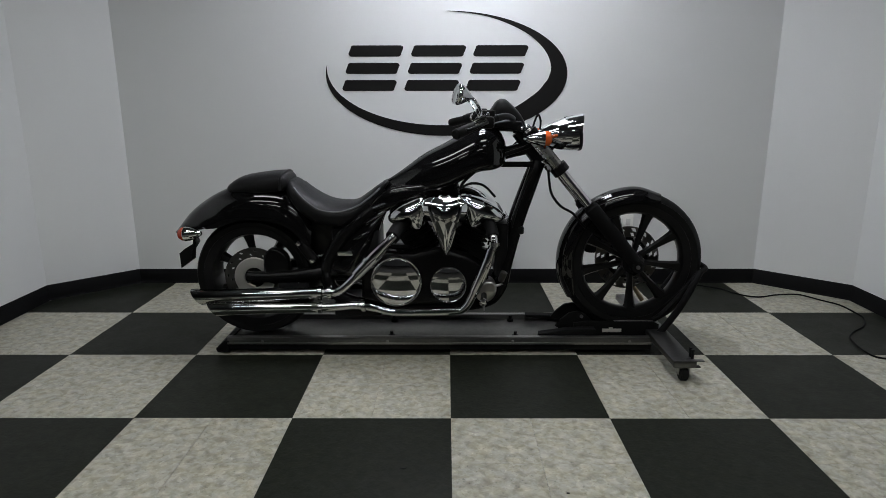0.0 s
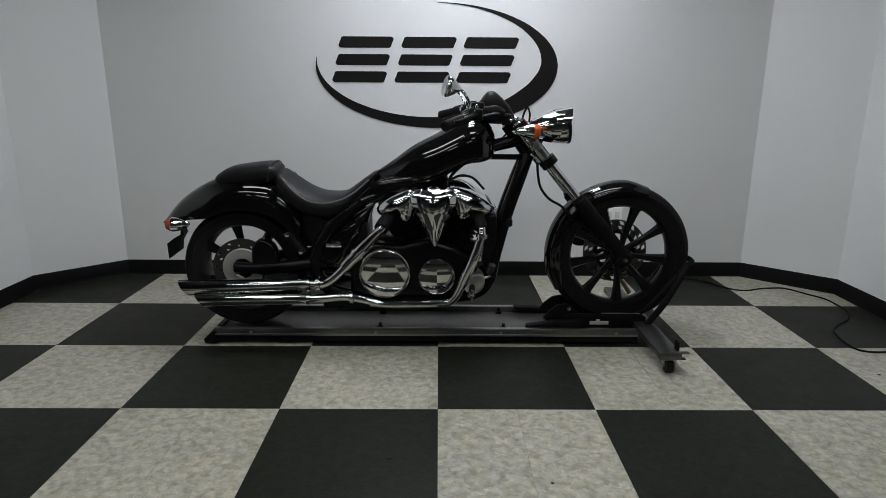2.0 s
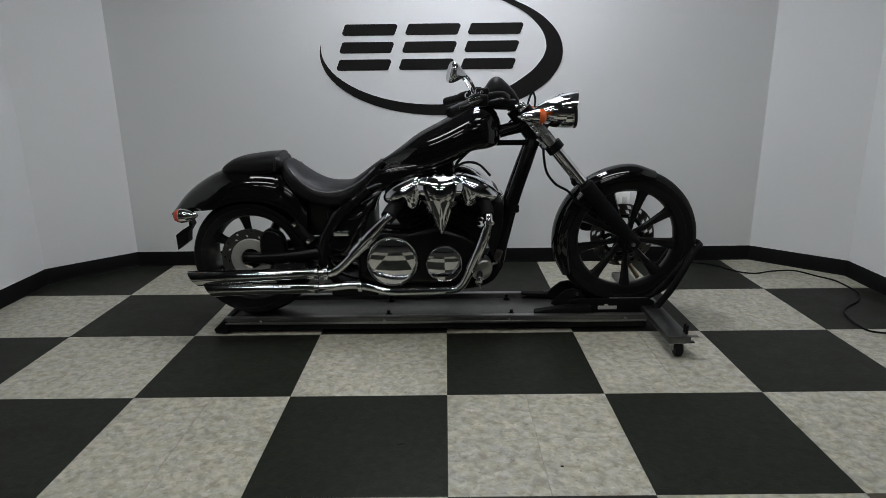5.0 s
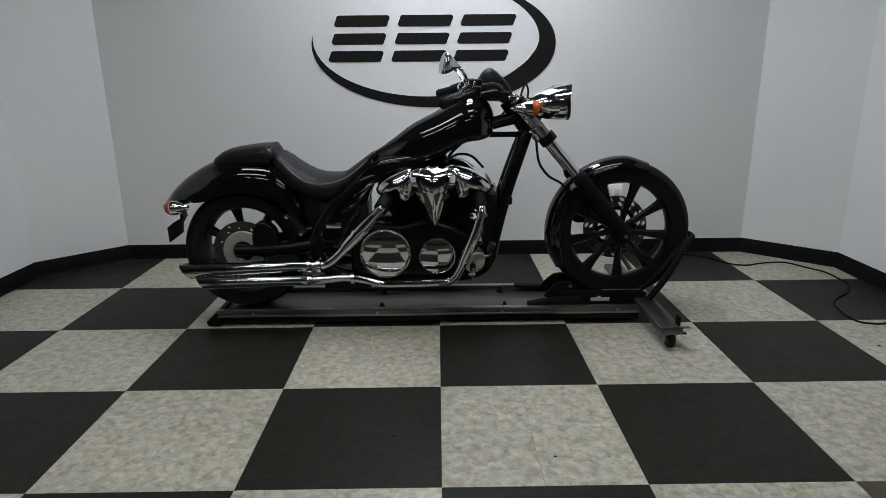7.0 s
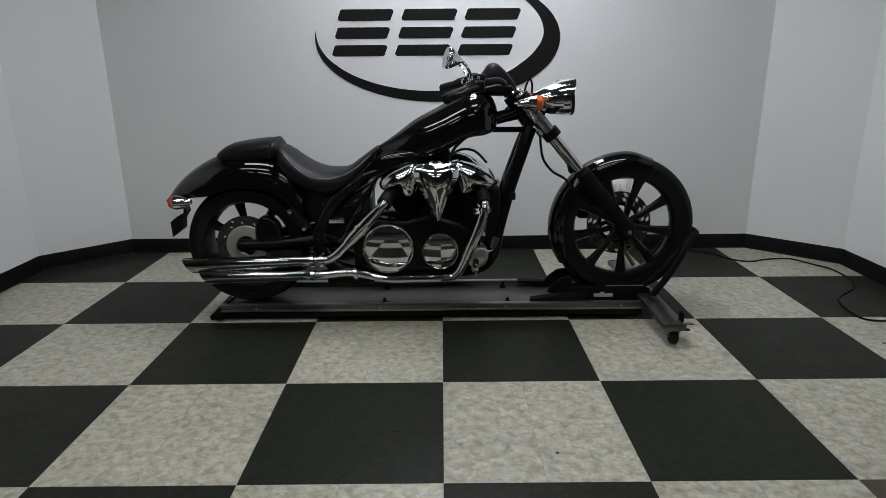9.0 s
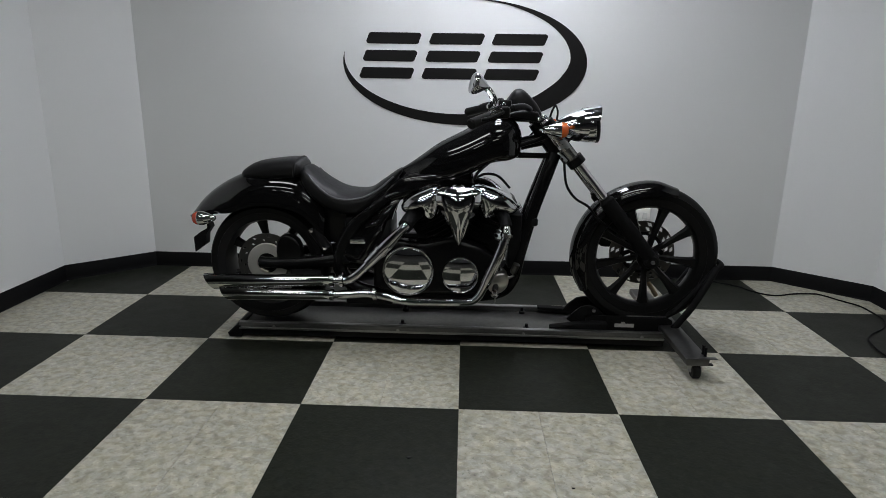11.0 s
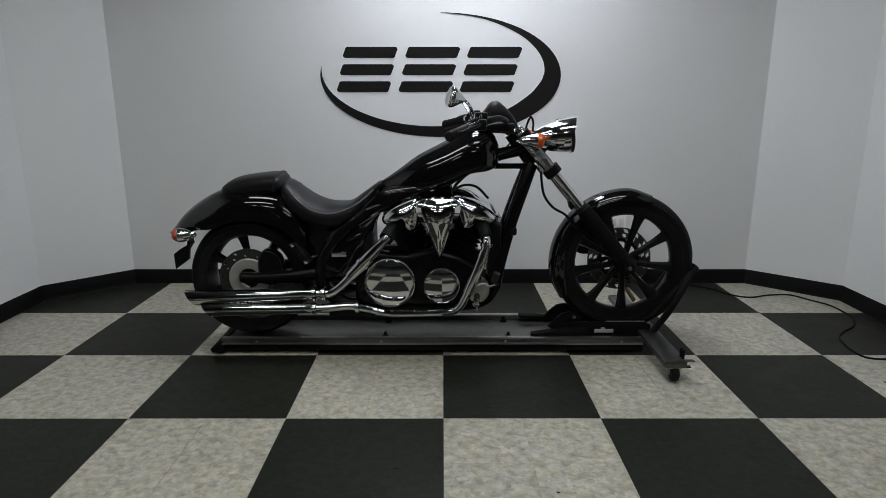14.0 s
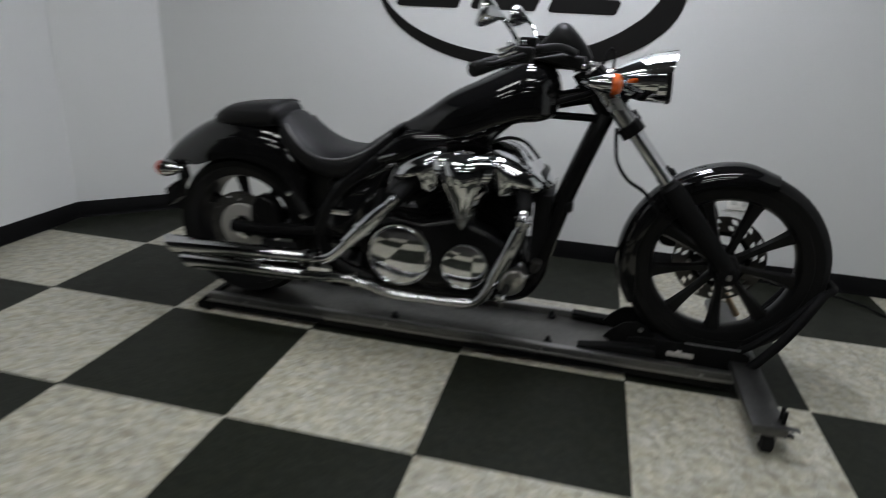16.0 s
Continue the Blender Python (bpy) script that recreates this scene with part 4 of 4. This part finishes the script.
# exhaust
up = part("upper_exhaust", tube([(-0.255, PY + 0.012, 0.590), (-0.275, PY + 0.003, 0.568), (-0.330, PY, 0.510), (-0.420, PY, 0.415), (-0.485, PY, 0.350), (-0.530, PY, 0.325), (-0.60, PY, 0.322)], 0.021, 18), PIPE, bike, "chrome upper exhaust pipe")
part("heat_shield", tube([(-0.285, PY - 0.006, 0.560), (-0.345, PY - 0.008, 0.497), (-0.43, PY - 0.008, 0.408)], [0.020, 0.029, 0.027], 18), PIPE, up, "chrome heat shield")
for p, d in (((-0.372, PY - 0.004, 0.470), (-0.72, 0, -0.70)), ((-0.600, PY, 0.322), (1, 0, 0)), ((-0.555, PY, 0.323), (1, 0, 0.1))):
    part("clamp", lathe([(0.026, -0.009), (0.0335, -0.008), (0.0335, 0.008), (0.026, 0.009)], p, d, 28, loop=True), PIPE, up)
low = part("lower_exhaust", tube([(0.194, PY + 0.005, 0.592), (0.1955, PY - 0.008, 0.575), (0.194, PY - 0.016, 0.550), (0.165, PY - 0.02, 0.470), (0.105, PY - 0.02, 0.318), (0.068, PY - 0.02, 0.256), (0.02, PY - 0.02, 0.238),
                                  (-0.14, PY - 0.02, 0.232), (-0.26, PY - 0.02, 0.233), (-0.34, PY - 0.02, 0.252), (-0.43, PY - 0.015, 0.266), (-0.52, PY - 0.01, 0.258), (-0.60, PY - 0.01, 0.254)], [0.0195, 0.0195, 0.0195, 0.0195, 0.019, 0.018, 0.0165, 0.0155, 0.0155, 0.0165, 0.018, 0.0195, 0.0195], 18), PIPE, bike, "chrome lower exhaust pipe")
part("heat_shield", tube([(0.185, PY - 0.028, 0.535), (0.165, PY - 0.030, 0.468), (0.110, PY - 0.030, 0.335)], [0.022, 0.026, 0.022], 18), PIPE, low, "chrome heat shield")
for p, d in (((0.1955, PY - 0.018, 0.560), (0.1, 0, 1)), ((-0.600, PY - 0.01, 0.254), (1, 0, 0)), ((-0.40, PY - 0.016, 0.264), (1, 0, 0.1))):
    part("clamp", lathe([(0.022, -0.010), (0.028, -0.008), (0.028, 0.008), (0.022, 0.010)], p, d, 28, loop=True), PIPE, low)


def muffler(x0, x1, z0, z1, y, r0, r1, cut, label):
    """A tapered silencer with a slash-cut open end; x0 is the front."""
    n = 36
    rings = []
    for u, rr in ((0.0, r0 * 0.85), (0.02, r0), (0.5, (r0 + r1) / 2), (1.0, r1)):
        ring = []
        for j in range(n):
            a = 2 * math.pi * j / n
            x = x0 + (x1 - x0) * u
            if u == 1.0:
                x -= cut * math.sin(a)
            ring.append(Vector((x, y + rr * math.cos(a), z0 + (z1 - z0) * u + rr * math.sin(a))))
        rings.append(ring)
    inner = [Vector((p.x, y + (p.y - y) * 0.9, z1 + (p.z - z1) * 0.9)) for p in rings[-1]]
    deep = [p + Vector((0.12, 0, 0)) for p in inner]
    m = part("muffler", skin(rings + [inner, deep]), PIPE, bike, label)
    return m


muffler(-0.60, -1.172, 0.322, 0.302, PY, 0.026, 0.036, 0.026, "chrome slash-cut upper silencer")
muffler(-0.60, -1.100, 0.254, 0.249, PY - 0.01, 0.024, 0.0335, 0.024, "chrome slash-cut lower silencer")
part("muffler_bracket", box(-0.80, -0.66, PY + 0.03, PY + 0.036, 0.25, 0.36, 0.003), SATIN, bike, "black silencer bracket")

# front end
def along(u, y):
    """A point down the fork leg: 0 at the top clamp, 1 at the axle."""
    return Vector((0.362 + 0.545 * u, y, 1.045 - 0.640 * u))


for sy in (-1, 1):
    y = YC + sy * 0.105
    leg = part("fork_leg", tube([along(0.53, y), along(0.545, y), along(0.78, y), along(1.0, y)], [0.026, 0.036, 0.036, 0.030], 22, smooth=0), MATT, bike, "black lower fork leg")
    part("fork_tube", tube([along(0.20, y), along(0.55, y)], 0.0215, 22), CHROME, leg, "chrome fork tube")
    part("fork_cover", tube([along(-0.02, y), along(0.0, y), along(0.25, y), along(0.255, y)], [0.022, 0.028, 0.028, 0.024], 22, smooth=0), FORKC, leg, "dull chrome fork cover")
    part("dust_seal", tube([along(0.52, y), along(0.538, y)], 0.0275, 22), RUBBER, leg)
    part("axle_lug", lathe([(0.0, -sy * -0.03), (0.026, -sy * -0.03), (0.034, -sy * -0.02), (0.034, -sy * 0.02), (0.0, -sy * 0.02)], (FRONT_AXLE.x, y, FRONT_AXLE.z), n=28), MATT, leg)
    part("axle_cap", lathe([(0.0, sy * 0.042), (0.008, sy * 0.041), (0.010, sy * 0.028)], (FRONT_AXLE.x + 0.0, y, FRONT_AXLE.z), n=16), STEEL, leg)
    part("fender_bracket", plate([(0.665, 0.68), (0.70, 0.70), (0.735, 0.715), (0.73, 0.66), (0.70, 0.63)], YC + sy * 0.072 - 0.004, YC + sy * 0.072 + 0.004, 0.002), FRAME, leg)
for u, r, nm in ((0.262, 0.041, "lower_triple_clamp"), (0.015, 0.036, "upper_triple_clamp")):
    a, b = along(u, YC - 0.105), along(u, YC + 0.105)
    c = part(nm, tube([a, b], 0.034, 18), FRAME, bike, "black triple clamp")
    for sy in (-1, 1):
        p = along(u, YC + sy * 0.105)
        part("clamp_ring", tube([p - Vector((0.545, 0, -0.640)).normalized() * 0.019, p + Vector((0.545, 0, -0.640)).normalized() * 0.019], r, 22), FRAME, c)
bm = plate([(0.655, 0.590), (0.72, 0.635), (0.80, 0.650), (0.862, 0.575), (0.835, 0.490), (0.798, 0.472), (0.748, 0.440), (0.690, 0.440), (0.668, 0.475), (0.690, 0.520)], YC + 0.063, YC + 0.105, 0.010, smooth=3)
part("front_caliper", bm, SATIN, bike, "black front brake caliper")
part("caliper_pin", lathe([(0.0, -0.012), (0.010, -0.010), (0.012, 0.0)], (0.775, YC - 0.098, 0.540), n=12), STEEL, bike, "bright caliper pin")

# headlight, front signals
HD = Vector((0.222, 0, 0.025)).normalized()
h0 = Vector((0.398, YC, 1.014))
lamp = part("headlight", lathe([(0.0, -0.012), (0.012, -0.006), (0.032, 0.022), (0.052, 0.062), (0.069, 0.112), (0.079, 0.160), (0.083, 0.202), (0.080, 0.210), (0.074, 0.206)], h0, HD, 48), CHROME, bike, "chrome bullet headlight shell")
part("headlight_lens", lathe([(0.074, 0.204), (0.056, 0.212), (0.028, 0.217), (0.0, 0.218)], h0, HD, 40), GLASSY, lamp, "clear headlight lens")
rings = []
for k in range(15):
    a = radians(-75 + 150 * k / 14)
    e = 0.030 * max(0.0, math.cos(a))
    up = Vector((-HD.z, 0, HD.x))
    ring = []
    for r, h in ((0.0782, 0.150), (0.0862, 0.206 + e), (0.0842, 0.206 + e), (0.0762, 0.150)):
        ring.append(h0 + HD * h + (up * math.cos(a) + Vector((0, 1, 0)) * math.sin(a)) * (r + 0.002 * math.cos(a)))
    rings.append(ring)
part("visor", skin(rings), CHROME, lamp, "chrome headlight peak")
part("bezel", lathe([(0.0818, 0.196), (0.0838, 0.199), (0.0838, 0.211), (0.0800, 0.214), (0.0740, 0.210)], h0, HD, 48), SATIN, lamp, "dark headlight bezel")
part("headlight_mount", tube([(0.48, YC, 0.975), (0.46, YC, 0.945), (0.43, YC, 0.93)], 0.018, 14), FRAME, lamp)
for sy in (-1, 1):
    c = Vector((0.405, YC + sy * 0.150, 1.018))
    pod = part("front_turn_signal", lathe([(0.0, -0.078), (0.008, -0.071), (0.020, -0.043), (0.030, -0.004), (0.033, 0.020)], c, (1, sy * 0.05, 0.02), 28), CHROME, bike, "chrome bullet turn signal")
    part("lens", lathe([(0.033, 0.0202), (0.034, 0.028), (0.031, 0.042), (0.020, 0.050), (0.0, 0.053)], c, (1, sy * 0.05, 0.02), 28), AMBER, pod, "amber lens")
    part("stalk", tube([c + Vector((0.0, -sy * 0.02, -0.01)), c + Vector((0.0, -sy * 0.06, -0.03))], 0.010, 10), CHROME, pod)

# handlebar, grips, mirrors, instrument pod
bar = part("handlebar", tube([(0.085, YC - 0.30, 1.078), (0.165, YC - 0.26, 1.105), (0.245, YC - 0.17, 1.118), (0.285, YC - 0.08, 1.105), (0.292, YC, 1.100), (0.285, YC + 0.08, 1.105), (0.245, YC + 0.17, 1.118), (0.150, YC + 0.26, 1.115), (0.075, YC + 0.30, 1.100)], 0.0135, 14),
           SATIN, bike, "black pulled-back handlebar")
for sy in (-1, 1):
    e = Vector((0.018, YC - 0.405, 1.048)) if sy < 0 else Vector((0.006, YC + 0.405, 1.068))
    i = Vector((0.112, YC - 0.300, 1.083)) if sy < 0 else Vector((0.092, YC + 0.300, 1.094))
    part("grip", tube([e, e + (i - e) * 0.05, e + (i - e) * 0.9, i], [0.017, 0.0225, 0.0205, 0.022], 18, smooth=0), RUBBER, bar, "black rubber grip")
    part("switch_box", tube([i, i + (i - e) * 0.32], 0.026, 16), SATIN, bar, "black switch housing")
    part("perch_clamp", tube([i + (i - e) * 0.34, i + (i - e) * 0.42], 0.0235, 16), CHROME, bar, "chrome clamp ring")
    part("lever_perch", tube([i + Vector((0.035, 0, 0.012)), i + Vector((0.085, -sy * 0.03, 0.030))], 0.017, 12), SATIN, bar, "black lever perch")
    part("lever", tube([i + Vector((0.06, 0, 0.02)), e + Vector((0.072, 0, 0.025)), e + Vector((0.045, sy * 0.01, 0.020))], 0.0075, 10), SATIN, bar, "black control lever")
    part("reservoir", box(0.135, 0.190, YC + sy * 0.27 - 0.022, YC + sy * 0.27 + 0.022, 1.118, 1.146, 0.006), SATIN, bar, "black fluid reservoir")
    m0 = Vector((0.125, YC + sy * 0.30, 1.110))
    centre = Vector((0.026, YC + sy * 0.362, 1.212))
    ax = Vector((1.0, -sy * 0.30, -0.24)).normalized()
    mir = part("mirror", lathe([(0.036, 0.0), (0.040, -0.002), (0.044, 0.003), (0.045, 0.008), (0.040, 0.022), (0.031, 0.036), (0.020, 0.050), (0.012, 0.060), (0.007, 0.068)], centre, ax, 36), CHROME, bike, "chrome teardrop mirror")
    part("mirror_glass", lathe([(0.0, 0.0005), (0.034, 0.0005), (0.0365, 0.002), (0.034, 0.006)], centre, ax, 32), MIRROR, mir, "mirror glass")
    tip = centre + ax * 0.064
    part("mirror_stem", tube([m0, m0 + Vector((0.002, 0, 0.030)), tip + Vector((0.022, 0, -0.022)), tip], 0.0065, 10), CHROME, bike, "chrome mirror stem")
part("instrument_pod", body([(0.165, 1.115, 1.075, 0.03), (0.190, 1.145, 1.055, 0.055), (0.222, 1.186, 1.045, 0.064), (0.258, 1.192, 1.042, 0.064), (0.298, 1.160, 1.040, 0.060), (0.330, 1.125, 1.035, 0.046), (0.352, 1.090, 1.040, 0.030)], yc=YC + 0.03, power=2.6), SATIN, bike, "black teardrop instrument pod")
for dx, dz in ((0.0, 0.0), (0.005, -0.014)):
    part("chrome_adjuster", tube([(0.095 + dx, -0.215, 1.106 + dz), (0.141 + dx, -0.215, 1.125 + dz)], 0.0055, 10), CHROME, bar, "short chrome lever adjuster")
for x, y, z in ((0.118, -0.160, 1.128), (0.155, -0.145, 1.131), (0.330, 0.110, 1.062), (0.352, 0.105, 1.074)):
    part("control_bolt", lathe([(0.0, 0.006), (0.006, 0.004), (0.0075, -0.004)], (x, y, z), (0, -0.6, 0.8), 10), CHROME, bar, "small chrome bolt")
part("switch_cluster", box(0.105, 0.185, -0.125, -0.06, 1.070, 1.120, 0.012), SATIN, bar, "black switch cluster")
part("bar_riser", tube([(0.295, YC, 1.10), (0.325, YC, 1.05)], 0.030, 16), SATIN, bike, "black handlebar riser")
part("ignition_bracket", plate([(0.16, 1.075), (0.26, 1.10), (0.33, 1.09), (0.35, 1.04), (0.30, 1.05), (0.20, 1.065)], YC - 0.07, YC + 0.07, 0.012), SATIN, bike, "dark bracket under the bars")

# cables and hoses
part("brake_hose", tube([(0.462, YC - 0.055, 0.870), (0.466, YC - 0.06, 0.82), (0.480, YC - 0.065, 0.755), (0.522, YC - 0.075, 0.700), (0.582, YC - 0.085, 0.665), (0.64, YC - 0.09, 0.60), (0.76, YC - 0.09, 0.53)], 0.006, 8), CABLE, bike, "black brake hose")
part("clutch_cable", tube([(0.385, YC - 0.01, 1.045), (0.398, YC - 0.01, 1.095), (0.412, YC - 0.015, 1.120), (0.424, YC - 0.01, 1.092), (0.424, YC, 1.055)], 0.005, 8), CABLE, bike, "black control cable hoop")
part("throttle_cable", tube([(0.10, YC + 0.28, 1.095), (0.20, YC + 0.21, 1.105), (0.30, YC + 0.10, 1.095), (0.345, YC + 0.05, 1.03), (0.28, YC + 0.03, 0.95)], 0.005, 8), CABLE, bike, "black control cable")
part("harness", tube([(0.38, YC - 0.05, 0.985), (0.33, YC - 0.06, 0.965), (0.27, YC - 0.06, 0.945), (0.22, YC - 0.06, 0.925)], 0.010, 10), CABLE, bike, "black wiring loom")
part("breather_hose", tube([(0.13, YC - 0.10, 0.875), (0.095, YC - 0.11, 0.85), (0.06, YC - 0.115, 0.815), (0.045, YC - 0.115, 0.785)], 0.0075, 8), CABLE, bike, "black breather hose")
part("spark_lead", tube([(0.05, YC - 0.10, 0.79), (0.10, YC - 0.08, 0.808), (0.16, YC - 0.06, 0.795), (0.215, YC - 0.05, 0.74)], 0.006, 8), CABLE, bike, "black spark lead")
part("downtube_cable", tube([(0.385, YC - 0.075, 0.88), (0.355, YC - 0.08, 0.80), (0.315, YC - 0.09, 0.69), (0.29, YC - 0.095, 0.60)], 0.005, 8), CABLE, bike, "black cable")
part("side_stand", tube([(-0.02, YC + 0.17, 0.24), (0.04, YC + 0.23, 0.16), (0.09, YC + 0.27, 0.105)], 0.011, 10), SATIN, bike, "black side stand")

# ---------- the far-side tie-down by the front wheel ----------
strap = part("tie_down_bar", tube([(0.97, YC + 0.20, 0.235), (1.03, YC + 0.20, 0.145)], 0.012, 10), TAN)
tagged(strap, "short tan wooden bar beside the black wheel chock", "bar")


# ---------- floor tiles: a black square is one piece, a pale one two strips ----------
GAP = 0.0006


def tile_mesh(name, wide, deep, mat, gx=GAP, gy=GAP):
    bm = bmesh.new()
    hx, hy = wide / 2 - gx, deep / 2 - gy
    rings = [[Vector((sx * (hx - i), sy * (hy - i), z)) for sx, sy in ((-1, -1), (1, -1), (1, 1), (-1, 1))] for i, z in ((0, -0.0035), (0, -0.0004), (0.0004, 0.0))]
    skin(rings, bm=bm)
    me = bpy.data.meshes.new(name)
    bmesh.ops.recalc_face_normals(bm, faces=bm.faces[:])
    bm.to_mesh(me)
    bm.free()
    me.materials.append(mat)
    return me


pale = tile_mesh("pale_tile", S / 2, S / 2, TILE_W, gy=0.00012)
black, brown = tile_mesh("black_tile", S, S, TILE_B), tile_mesh("brown_tile", S, S, TILE_BROWN)
for i in range(-9, 9):
    for j in range(-4, 2):
        cx, cy = (i + 0.5) * S, (j + 0.5) * S
        if cy > BAY and not -2.6 < cx < 2.6:
            continue
        if (i + j) % 2:
            spots = [(cx, cy, brown if (i, j) == (2, -3) else black)]
        else:
            spots = [(cx + a * S / 4, cy + b * S / 4, pale) for a in (-1, 1) for b in (-1, 1)]
        for x, y, me in spots:
            ob = new("tile", me)
            ob.parent = floor
            ob.matrix_basis = Matrix.Translation((x, y, 0))

# ---------- specks on the floor ----------
for x, y, r in FLECKS:
    rings = []
    for q, z in ((1.0, 0.0003), (0.85, 0.0022), (0.4, 0.0030)):
        rings.append([Vector((x + r * q * math.cos(a) * (1 + 0.3 * math.sin(3 * a)), y + 0.7 * r * q * math.sin(a) * (1 + 0.2 * math.cos(2 * a)), z)) for a in (2 * math.pi * k / 14 for k in range(14))])
    tagged(part("floor_speck", skin(rings), SATIN), "small dark crumb of dirt lying on a floor tile", "dirt speck", "crumbs on the floor")
